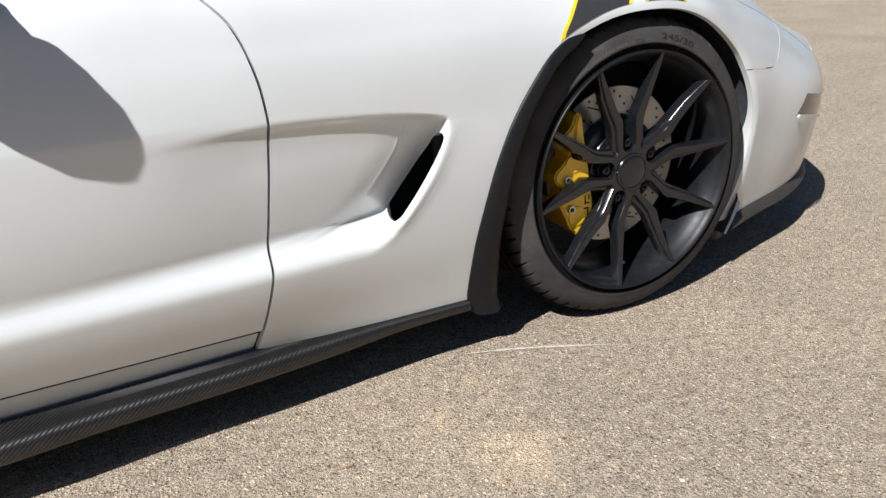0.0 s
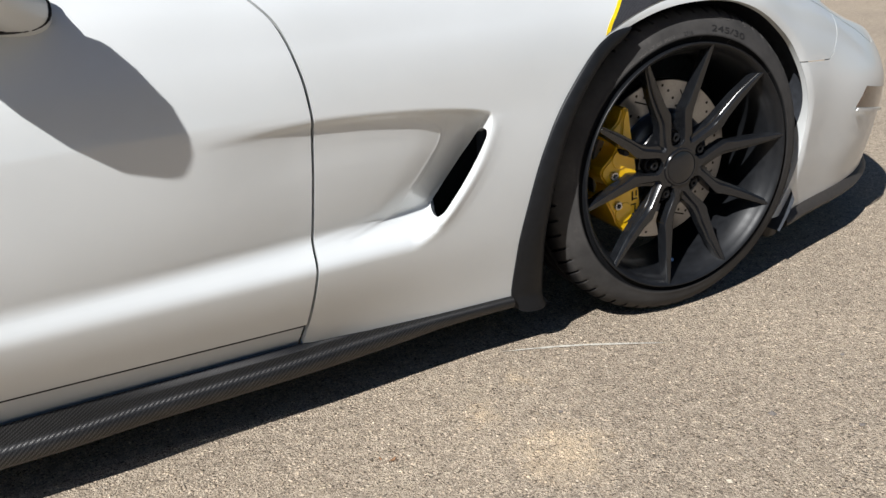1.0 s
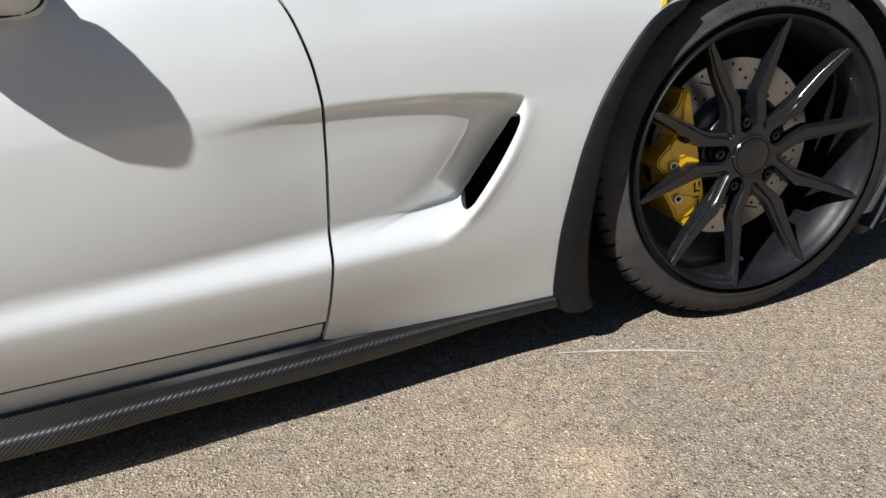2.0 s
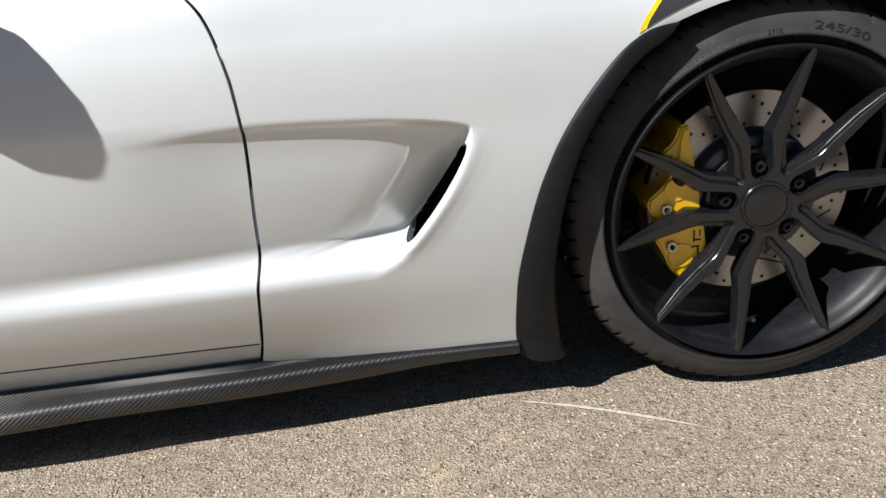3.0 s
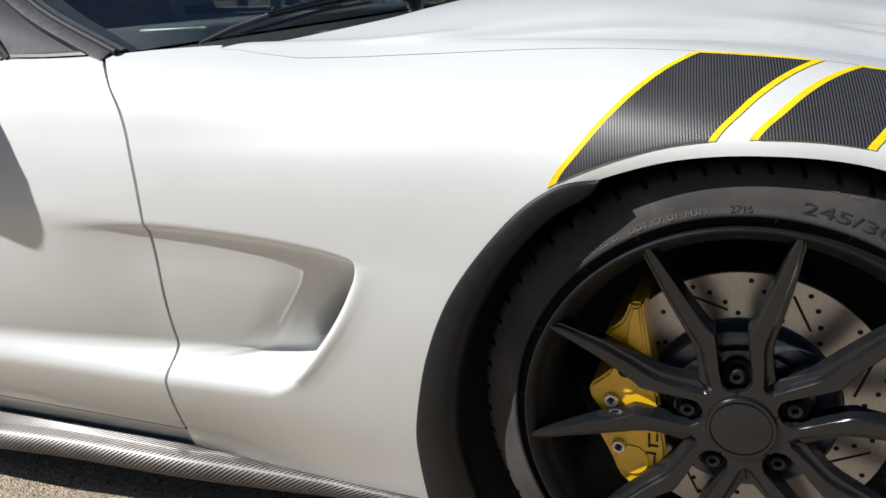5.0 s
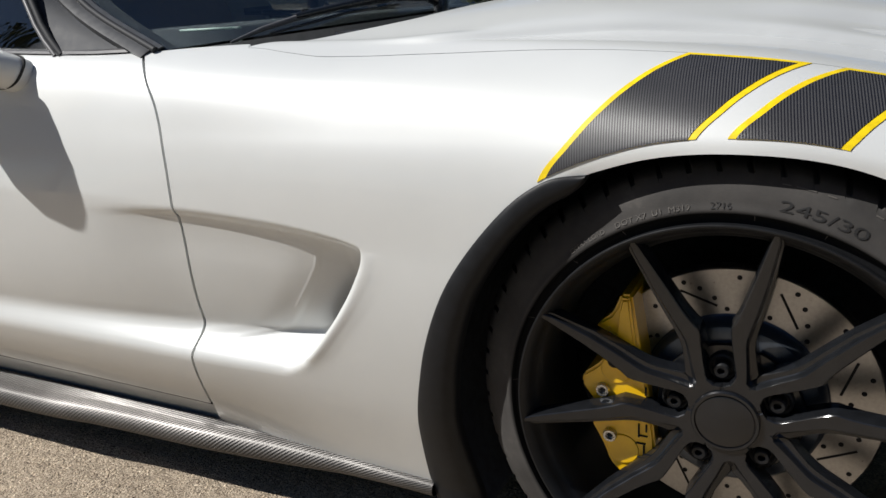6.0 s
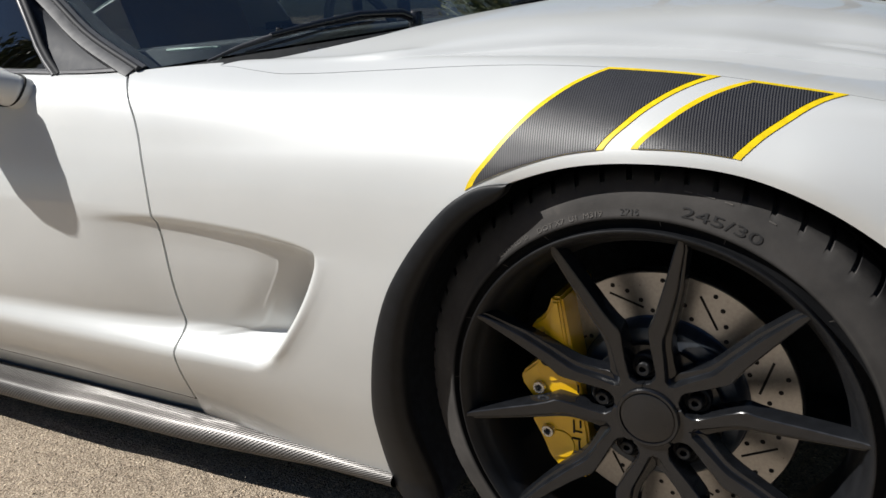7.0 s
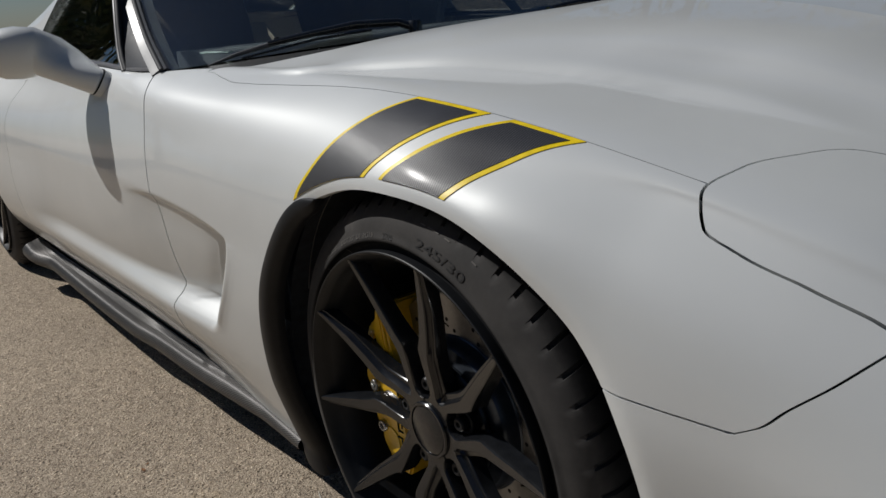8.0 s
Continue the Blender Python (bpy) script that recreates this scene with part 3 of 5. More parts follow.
for x in np.linspace(-2.0, -0.828, 60):
    us = np.linspace(0.0, 0.25, 120)
    _, sy, sz = skin(np.full(120, x), us)
    z = float(pchip([-2.0, -1.22, -0.83], [0.215, 0.200, 0.191], [x])[0])
    gap_line.append((float(x), float(np.interp(z, sz, sy)) + 0.0065, z - 0.0005))
gap_shade_strip = tube("gap_shade_strip", gap_line, 0.0034, NEAR_BLACK, car, "dark strip standing for the shaded gap under the door", 8)
quarter = panel("rear_quarter", [
    lambda x, u: -2.0 - x,
    lambda x, u: arch(x, skin(x, u)[2], -2.654) + 0.002,
    lambda x, u: skin(x, u)[2] - 0.212 + 0.0 * x,
], spans((-3.55, -2.0, 0.015)), spans((0.0, 0.69, 0.02)), WHITE, car)
hood = panel("hood", [
    lambda x, u: u - seam_u(x) + 0.0008,
    lambda x, u: x - rear_edge(skin(x, u)[1]),
    lambda x, u: 1.03 - x,
    lid_shape,
], spans((-0.85, 1.04, 0.010)), spans((0.645, 0.85, 0.004), (0.85, 1.40, 0.02)), WHITE, car, "white hood with a raised centre", gap=0.0007, depth=0.015)
lid = panel("headlight_lid", [
    lambda x, u: -lid_shape(x, u),
], spans((0.30, 0.9, 0.010)), spans((0.46, 1.1, 0.007)), WHITE, car, "closed white pop-up headlight lid", gap=0.0012)
bumper = panel("bumper", [
    lambda x, u: -bumper_seam(x, u),
    lambda x, u: arch(x, skin(x, u)[2]) + 0.002,
    lambda x, u: x - 0.05,
    lambda x, u: 0.6913 - u + 0.0 * x,
    lid_shape,
], spans((0.25, 0.60, 0.008), (0.60, 1.05, 0.010)), us_side, WHITE, car, "white front bumper cover", gap=0.0009)
for piece in (fender, door, sill, gap_shade_strip, quarter, hood, lid, bumper):
    mirrored(piece, car)

# turned-in edge of the front wheel openings
def flange_point(a):
    ca, sa = math.cos(radians(a)), math.sin(radians(a))
    far, near = 0.45, 0.28
    for _ in range(30):
        mid = (far + near) / 2
        far, near = (mid, near) if arch(np.array([mid * ca]), np.array([WHEEL_Z + mid * sa]))[0] > 0 else (far, mid)
    x, z = far * ca, WHEEL_Z + far * sa
    us = np.linspace(0.0, 0.66, 400)
    _, sy, sz = skin(np.full(400, x), us)
    return x, float(np.interp(z, sz, sy)), z, ca, sa


flange_verts, flange_faces = [], []
for k, a in enumerate(np.linspace(-24.0, 128.0, 120)):
    x, y, z, ca, sa = flange_point(a)
    deep = (0.28 + 0.62 * float(smooth((20.0 - a) / 34.0))) * (0.25 + 0.75 * float(smooth((a + 24.0) / 14.0)))
    for inward, out in ((0.0015, -0.0016), (0.004, -0.0030), (0.020, -0.0060), (0.044, -0.0100), (0.046, 0.010)):
        flange_verts.append((x + out * deep * ca, y + max(0.0015, inward * deep), z + out * deep * sa))
    if k:
        for j in range(4):
            q = 5 * k + j
            flange_faces.append((q - 5, q - 4, q + 1, q))
flange = put("arch_flange", crease(mesh_of("arch_flange", flange_verts, flange_faces), 40.0), WHITE, car, "white turned-in edge of the wheel opening")
mirrored(flange, car)

# ---------------------------------------------------------------- ground
bm = bmesh.new()
bmesh.ops.create_grid(bm, x_segments=24, y_segments=24, size=400.0)
ground = tagged(part("ground", bm, ASPHALT, None), "worn pale grey-brown asphalt with exposed aggregate", "ground", kind="structure")


# ---------------------------------------------------------------- wheels
def spoke_mesh():
    """One V-shaped double spoke about the direction +x in the wheel's plane; outside is -y.
    Each leg has a lug side, a crisp face edge and a sunken ledge inside the V."""
    lug_side = [(0.034, 36.0), (0.0450, 34.0), (0.0475, 25.0), (0.056, 19.6), (0.064, 19.9), (0.080, 23.2), (0.097, 25.8), (0.116, 27.3), (0.124, 27.2), (0.134, 25.2), (0.150, 23.2), (0.190, 20.7), (0.240, 18.9), (0.2520, 18.5)]
    face_edge = [(0.034, 0.0), (0.046, 0.0), (0.052, 0.0), (0.0550, 0.0), (0.0570, 5.5), (0.0660, 9.0), (0.0850, 14.0), (0.1040, 17.4), (0.1130, 18.0), (0.1250, 17.6), (0.145, 16.9), (0.187, 16.4), (0.240, 16.7), (0.2520, 17.2)]
    ledge = [(0.034, 0.0), (0.046, 0.0), (0.053, 0.0), (0.0620, 0.0), (0.0690, 0.0), (0.0735, 0.3), (0.0830, 5.8), (0.1010, 11.6), (0.1120, 13.2), (0.1250, 13.9), (0.145, 14.0), (0.187, 14.5), (0.240, 15.8), (0.2520, 16.8)]

    def spot(r, a):
        return Vector((r * math.cos(radians(a)), r * math.sin(radians(a))))

    verts, faces = [], []
    for sign in (1, -1):
        base = len(verts)
        for k, (lug, edge, low) in enumerate(zip(lug_side, face_edge, ledge)):
            o, f, g = (spot(r, a * sign) for r, a in (lug, edge, low))
            n = (f - o).normalized()
            drop = 0.0 if k < 3 else 0.0075 * min(1.0, (k - 2) / 2) * (1.0 if k < 12 else 0.55)
            wall = 0.036 - 0.014 * min(1.0, k / 12)
            cut = min(0.0014, 0.25 * (f - o).length)
            row = [(o - n * 0.0030, wall), (o - n * 0.0012, 0.0042), (o, 0.0011), (o + n * cut, 0.0), (o.lerp(f, 0.5), 0.0), (f - n * cut, 0.0), (f, 0.0013 if k > 2 else 0.0),
                   (f + (g - f) * 0.22, drop * 0.85), (f + (g - f) * 0.36, drop), (f + (g - f) * 0.90, drop + 0.0006), (g, drop + 0.0022), (g + n * (0.0015 if k > 5 else 0.0), wall)]
            w = len(row)
            for p, down in row:
                y = pchip([0.0, 0.05, 0.10, 0.235, 0.252], [-0.860, -0.861, -0.866, -0.8865, -0.8915], [p.length])[0]
                verts.append((p.x, y + down, p.y))
        for k in range(len(lug_side) - 1):
            for j in range(w - 1):
                q = base + k * w + j
                faces.append((q, q + 1, q + w + 1, q + w) if sign > 0 else (q + w, q + w + 1, q + 1, q))
    me = mesh_of("spoke", verts, faces)
    bm = bmesh.new()
    bm.from_mesh(me)
    bmesh.ops.remove_doubles(bm, verts=bm.verts, dist=1e-5)
    bmesh.ops.dissolve_degenerate(bm, edges=bm.edges, dist=1e-6)
    bm.to_mesh(me)
    bm.free()
    return crease(me, 24.0)


def tyre_mesh():
    """Tyre about the y axis: sidewalls, rounded shoulders, tread with slanted blocks and ring grooves."""
    wall = [(0.250, 0.105, 0), (0.262, 0.118, 0), (0.290, 0.122, 0), (0.310, 0.116, 0), (0.3205, 0.100, 1), (0.3236, 0.080, 1)]
    tread = []
    for h0, h1 in ((0.070, 0.046), (0.036, 0.010), (-0.002, -0.028)):
        tread += [(0.3180, h0 + 0.0035, 0), (0.3240, h0, 0), (0.3240, h1, 0), (0.3180, h1 - 0.0035, 0)]
    outer = [(0.3180, -0.0370, 0), (0.3240, -0.039, 1), (0.3238, -0.046, 1), (0.3230, -0.054, 1), (0.3210, -0.0620, 1), (0.3178, -0.0695, 1), (0.3135, -0.0765, 1), (0.3090, -0.0822, 0.15), (0.3040, -0.0870, 0),
             (0.2970, -0.0922, 0), (0.2890, -0.0960, 0), (0.2800, -0.0985, 0), (0.2740, -0.0998, 0), (0.2715, -0.1014, 0), (0.2685, -0.1018, 0), (0.2664, -0.1012, 0), (0.2652, -0.0990, 0), (0.2640, -0.0930, 0), (0.2610, -0.0915, 0), (0.2570, -0.0920, 0), (0.2530, -0.0940, 0)]
    prof = wall + tread + outer
    pitch, n = radians(6.0), len(prof)
    steps = [(0.0, 0), (0.28, 0), (0.56, 0), (0.78, 0), (0.795, 1), (0.975, 1), (0.99, 0)]
    verts, faces = [], []
    for k in range(60):
        for f, cut in steps:
            for r, h, grooved in prof:
                a = (k + f) * pitch + (0.9 * (h + 0.05) if h < -0.036 else 0.0)
                rr = r - 0.0070 * cut * grooved
                verts.append((rr * math.cos(a), h, rr * math.sin(a)))
    rows = 60 * len(steps)
    for k in range(rows):
        for i in range(n - 1):
            p, q = k * n + i, ((k + 1) % rows) * n + i
            faces.append((p, p + 1, q + 1, q))
    return crease(mesh_of("tyre", verts, faces), 38.0)


WALL_R = [0.2570, 0.2610, 0.2640, 0.2652, 0.2685, 0.2715, 0.2740, 0.2800, 0.2890, 0.2970, 0.3040, 0.3090]
WALL_Y = [0.0920, 0.0915, 0.0930, 0.0990, 0.1018, 0.1014, 0.0998, 0.0985, 0.0960, 0.0922, 0.0870, 0.0822]


def on_sidewall(me, angle, radius, stretch=1.0, proud=0.0009):
    """Bends a flat mesh round the tyre's outer wall."""
    for v in me.vertices:
        r = radius + v.co.y
        a = radians(angle) - stretch * v.co.x / radius
        v.co = (r * math.cos(a), -0.785 - pchip(WALL_R, WALL_Y, [r])[0] - proud, r * math.sin(a))
    return me


def sidewall_text(words, size, angle, radius, wheel, mat, stretch=1.0):
    put("sidewall_lettering", on_sidewall(text_mesh(words, size), angle, radius, stretch), mat, wheel)


def sidewall_bar(width, height, angle, radius, wheel, name="sidewall_mark", mat=None):
    n = max(1, round(width / 0.004))
    verts = [(width * (k / n - 0.5), h, 0) for k in range(n + 1) for h in (-height / 2, height / 2)]
    me = mesh_of(name, verts, [(2 * k, 2 * k + 2, 2 * k + 3, 2 * k + 1) for k in range(n)])
    put(name, on_sidewall(me, angle, radius), mat or LETTER_PALE, wheel)


def text_mesh(words, size):
    cu = bpy.data.curves.new("words", "FONT")
    cu.body, cu.size, cu.align_x, cu.extrude = words, size, "CENTER", 0.0
    ob = bpy.data.objects.new("words", cu)
    scene.collection.objects.link(ob)
    bpy.context.view_layer.update()
    me = bpy.data.meshes.new_from_object(ob.evaluated_get(bpy.context.evaluated_depsgraph_get()))
    bpy.data.objects.remove(ob)
    return me


def make_wheel():
    """A wheel about the y axis, outside towards -y, centre at the Empty; y runs as on the car less the track."""
    w = new("front_wheel")
    tyre = put("tyre", tyre_mesh(), RUBBER, w, "low-profile black tyre, dusty sidewall")
    tyre.location = (0, -0.785, 0)
    sidewall_text("245/30", 0.0165, 71.9, 0.2755, w, LETTER_DARK, 1.95)
    sidewall_text("DOT X7  U1  M319", 0.0085, 109.0, 0.2715, w, LETTER_PALE, 1.25)
    sidewall_text("2716", 0.0095, 93.0, 0.2715, w, LETTER_DARK, 1.2)
    sidewall_text("EXTRA LOAD", 0.0070, 126.5, 0.2720, w, LETTER_PALE, 1.2)
    # small pale print that cannot be read, and mould marks beside the rim
    for angle, width in ((80.7, 0.009), (77.0, 0.020), (72.2, 0.009), (63.0, 0.008)):
        sidewall_bar(width, 0.0012, angle, 0.3020, w)
    for angle in (133.0, 117.2, 85.6, 69.8, 40.0, 155.0, 176.0):
        sidewall_bar(0.0009, 0.0070, angle, 0.2615, w, "mould_mark")
    lathe("rim", [(0.2400, 0.090), (0.2360, 0.06), (0.2280, 0.03), (0.2265, -0.030), (0.2268, -0.052), (0.2300, -0.066), (0.2345, -0.077), (0.2378, -0.0835), (0.2400, -0.0860), (0.2425, -0.0950), (0.2470, -0.1030), (0.2505, -0.1066), (0.2522, -0.1078), (0.2538, -0.1078), (0.2546, -0.1066), (0.2546, -0.1000), (0.2530, -0.09), (0.2480, 0.0), (0.2460, 0.09), (0.2400, 0.090)], BARREL_BLACK, w, "satin black rim with a stepped barrel", 128, (0, -0.785, 0))
    me = spoke_mesh()
    me.materials.append(WHEEL_BLACK)
    for k in range(5):
        sp = new("double_spoke", me)
        sp.parent = w
        sp.matrix_basis = pose(0, 0, 0, 0, -(61.8 + 72 * k), 0)
    lathe("hub", [(0.0, -0.030), (0.050, -0.030), (0.084, -0.036), (0.088, -0.044), (0.086, -0.047), (0.052, -0.052), (0.046, -0.060), (0.044, -0.0735), (0.040, -0.0745), (0.0, -0.0745)], WHEEL_BLACK, w, "", 64, (0, -0.785, 0))
    lathe("centre_cap", [(0.0, -0.0795), (0.0325, -0.0795), (0.0335, -0.0790), (0.0340, -0.0775), (0.0348, -0.0775), (0.0355, -0.0800), (0.0385, -0.0800), (0.0400, -0.0780), (0.0400, -0.0700)], WHEEL_BLACK, w, "plain black centre cap with a ring", 64, (0, -0.785, 0))
    tube("valve", [(0.0, -0.83, -0.224), (0.0, -0.846, -0.214)], 0.004, BOLT_STEEL, w, "small metal tyre valve")
    for k in range(5):
        a = radians(7.8 + 18 + 72 * k)
        seat = (0.0625 * math.cos(a), -0.785, 0.0625 * math.sin(a))
        lathe("lug_nut", [(0.0172, -0.040), (0.0172, -0.0590), (0.0150, -0.0605), (0.0125, -0.0590), (0.0118, -0.056), (0.0098, -0.056), (0.0098, -0.0680), (0.0080, -0.0705), (0.0045, -0.0705), (0.0040, -0.062), (0.0, -0.062)], NUT_BLACK, w, "", 24, seat)
    return w


front_wheel = make_wheel()
front_wheel.parent = car
front_wheel.location = (0, 0, WHEEL_Z)
for name, m in (("front_wheel", Matrix.Translation((0, 0, WHEEL_Z)) @ Matrix.Rotation(math.pi, 4, "Z")),
                ("rear_wheel", Matrix.Translation((-2.654, -0.088, WHEEL_Z))),
                ("rear_wheel", Matrix.Translation((-2.654, 0.088, WHEEL_Z)) @ Matrix.Rotation(math.pi, 4, "Z"))):
    twin = copy_thing(front_wheel, m)
    twin.name = name

# arch liner, a dark tunnel over each wheel
for cx in (0.0, -2.654):
    for sy in (-1, 1):
        verts, faces = [], []
        n = 40
        for k in range(n + 1):
            a = radians(-35 + 250 * k / n)
            r = 0.366 + 0.03 * smooth((a - 2.2) / 1.2) if cx == 0.0 else 0.37
            rim_y, rim_r = 0.858, r
            if cx == 0.0 and -20 < math.degrees(a) < 124:
                fx, fy, fz = flange_point(math.degrees(a))[:3]
                rim_y, rim_r = -fy - 0.016, math.hypot(fx, fz - WHEEL_Z) + 0.008
            for y, rr in ((rim_y, rim_r), (0.805, r + 0.004), (0.55, r), (0.545, 0.05)):
                verts.append((cx + rr * math.cos(a), sy * y, WHEEL_Z + rr * math.sin(a)))
        for k in range(n):
            for j in range(3):
                p = k * 4 + j
                faces.append((p, p + 1, p + 5, p + 4))
        put("arch_liner", mesh_of("arch_liner", verts, faces), LINER_BLACK, car, "matt black wheel arch liner")
for sy in (-1, 1):
    edge = [(0.3665 * math.cos(radians(a)), sy * 0.835, WHEEL_Z + 0.3665 * math.sin(radians(a))) for a in range(112, 165, 3)]
    tube("liner_edge", edge, 0.0009, GREY_TRIM, car, "thin pale edge of the arch liner", 6)


# ---------------------------------------------------------------- brakes
def polygon_block(name, outline, y0, y1, mat, parent, label="", bevel=0.004):
    """An outline in x and z drawn out along y, with rounded edges."""
    bm = bmesh.new()
    low = [bm.verts.new((x, y0, z)) for x, z in outline]
    high = [bm.verts.new((x, y1, z)) for x, z in outline]
    n = len(outline)
    bm.faces.new(low)
    bm.faces.new(high[::-1])
    for k in range(n):
        bm.faces.new((low[k], high[k], high[(k + 1) % n], low[(k + 1) % n]))
    bmesh.ops.recalc_face_normals(bm, faces=bm.faces)
    if bevel:
        bmesh.ops.bevel(bm, geom=bm.edges[:], offset=bevel, segments=3, affect="EDGES", clamp_overlap=True)
    ob = part(name, bm, mat, parent, label)
    crease(ob.data, 40.0)
    return ob


def make_brake(parent):
    disc = lathe("brake_disc", [(0.060, -0.034), (0.096, -0.034), (0.100, -0.030), (0.101, -0.012), (0.106, -0.011), (0.171, -0.011), (0.173, -0.009), (0.173, 0.009), (0.171, 0.011), (0.106, 0.011), (0.060, 0.011)], STEEL, parent, "drilled and slotted steel brake disc", 96, (0, -0.785, WHEEL_Z))
    lathe("disc_hat", [(0.0, -0.0365), (0.094, -0.0365), (0.1040, -0.0340), (0.1090, -0.0280), (0.1110, -0.0135), (0.1130, -0.0120), (0.1130, -0.0110)], HAT, disc, "dark blue-grey disc hat", 64, (0, -0.785, WHEEL_Z))
    verts, faces = [], []
    for k in range(60):
        a = radians(6 * k)
        r = (0.119, 0.134, 0.149, 0.161)[k % 4]
        base = len(verts)
        for j in range(10):
            b = 2 * math.pi * j / 10
            verts.append((r * math.cos(a) + 0.0032 * math.cos(b), -0.7963, WHEEL_Z + r * math.sin(a) + 0.0032 * math.sin(b)))
        faces.append(tuple(range(base, base + 10)))
    for k in range(8):
        a = radians(45 * k + 20)
        t = Vector((math.cos(a + 0.9), math.sin(a + 0.9)))
        c = Vector((0.137 * math.cos(a), 0.137 * math.sin(a)))
        s = Vector((-t.y, t.x)) * 0.0016
        base = len(verts)
        for q in (c - t * 0.024 - s, c + t * 0.024 - s, c + t * 0.024 + s, c - t * 0.024 + s):
            verts.append((q.x, -0.7963, WHEEL_Z + q.y))
        faces.append(tuple(range(base, base + 4)))
    holes = put("drilling", mesh_of("drilling", verts, faces, False), NEAR_BLACK, disc, "dark drilled holes and slots")
    tagged(holes, kind="stuff")
    outline = [(-0.119, 0.464), (-0.134, 0.463), (-0.139, 0.446), (-0.146, 0.434), (-0.160, 0.424), (-0.167, 0.409), (-0.164, 0.396), (-0.157, 0.400), (-0.154, 0.410), (-0.148, 0.414), (-0.145, 0.404), (-0.144, 0.388), (-0.151, 0.375), (-0.165, 0.360), (-0.182, 0.346), (-0.184, 0.332), (-0.173, 0.316), (-0.164, 0.306), (-0.166, 0.290), (-0.171, 0.276), (-0.160, 0.256),
               (-0.152, 0.240), (-0.146, 0.222), (-0.130, 0.204), (-0.106, 0.197), (-0.090, 0.198), (-0.083, 0.215), (-0.087, 0.270), (-0.096, 0.330), (-0.106, 0.384), (-0.114, 0.430)]
    cal = polygon_block("caliper", outline, -0.842, -0.730, CALIPER, parent, "yellow brake caliper with black lettering strokes", 0.005)
    polygon_block("bridge", [(-0.121, 0.460), (-0.131, 0.459), (-0.136, 0.438), (-0.138, 0.410), (-0.134, 0.386), (-0.111, 0.384), (-0.117, 0.430)], -0.8465, -0.838, CALIPER, cal, "", 0.003)
    lathe("piston_boss", [(0.0, -0.8440), (0.0205, -0.8440), (0.0212, -0.8432), (0.0215, -0.840)], CALIPER, cal, "", 40, (-0.128, 0, 0.245))
    lathe("piston_boss", [(0.0, -0.8440), (0.0185, -0.8440), (0.0192, -0.8432), (0.0195, -0.840)], CALIPER, cal, "", 40, (-0.138, 0, 0.360))
    for bx, bz in ((-0.1545, 0.329), (-0.1445, 0.2635), (-0.110, 0.207)):
        lathe("caliper_bolt", [(0.0092, -0.840), (0.0092, -0.8470), (0.0082, -0.8488), (0.0052, -0.8488), (0.0046, -0.8450), (0.0, -0.8450)], BOLT_STEEL, cal, "bright socket bolt", 20, (bx, 0, bz))
        lathe("bolt_socket", [(0.0, -0.8456), (0.0042, -0.8456), (0.0042, -0.8440)], NEAR_BLACK, cal, "", 6, (bx, 0, bz))
    for bx, bz in ((-0.136, 0.379),):
        lathe("bleed_cap", [(0.0085, -0.840), (0.0085, -0.860), (0.0070, -0.8625), (0.0, -0.8625)], NEAR_BLACK, cal, "black rubber cap", 16, (bx, 0, bz))
    # lettering strokes stand as plain bars
    x0, z0 = -0.1165, 0.222
    for k, (dx, dz, w, h) in enumerate(((0.0, 0.000, 0.0022, 0.020), (0.006, -0.0035, 0.014, 0.0022), (0.003, 0.027, 0.0022, 0.018), (0.014, 0.025, 0.0022, 0.018), (0.009, 0.0365, 0.012, 0.0022), (0.009, 0.0155, 0.012, 0.0022), (0.004, 0.055, 0.0022, 0.020), (0.013, 0.060, 0.0022, 0.011), (0.011, 0.048, 0.010, 0.0022), (0.004, 0.083, 0.0022, 0.017), (0.012, 0.085, 0.0022, 0.014), (0.006, 0.113, 0.0022, 0.012))):
        box("lettering_stroke", (w, 0.0012, h), (x0 + dx + 0.10 * dz, -0.8430, z0 + dz), NEAR_BLACK, cal, "", 0.0)
    return disc


make_brake(car)

# ---------------------------------------------------------------- decals on the fender
def edge_of(ys, xs):
    return lambda x, u: pchip(ys, xs, skin(x, u)[1])


LEFT_1 = edge_of([-0.92, -0.9044, -0.8926, -0.8807, -0.8649, -0.8441, -0.8204, -0.7978, -0.7715, -0.74], [-0.232, -0.2175, -0.1915, -0.1731, -0.1526, -0.1316, -0.1112, -0.0920, -0.0715, -0.049])
RIGHT_1 = edge_of([-0.92, -0.8905, -0.8705, -0.8537, -0.8319, -0.8089, -0.783, -0.7595, -0.73], [-0.066, -0.0415, -0.0190, -0.0050, 0.0125, 0.0300, 0.0480, 0.0630, 0.082])
LEFT_2 = edge_of([-0.92, -0.890, -0.870, -0.8426, -0.8178, -0.80, -0.775, -0.742, -0.72], [-0.034, -0.0098, 0.0118, 0.0325, 0.0513, 0.0653, 0.0840, 0.1070, 0.123])
RIGHT_2 = edge_of([-0.92, -0.882, -0.8745, -0.8560, -0.8240, -0.7859, -0.755, -0.7231, -0.70], [0.080, 0.1046, 0.1110, 0.1237, 0.1440, 0.1690, 0.189, 0.2078, 0.222])


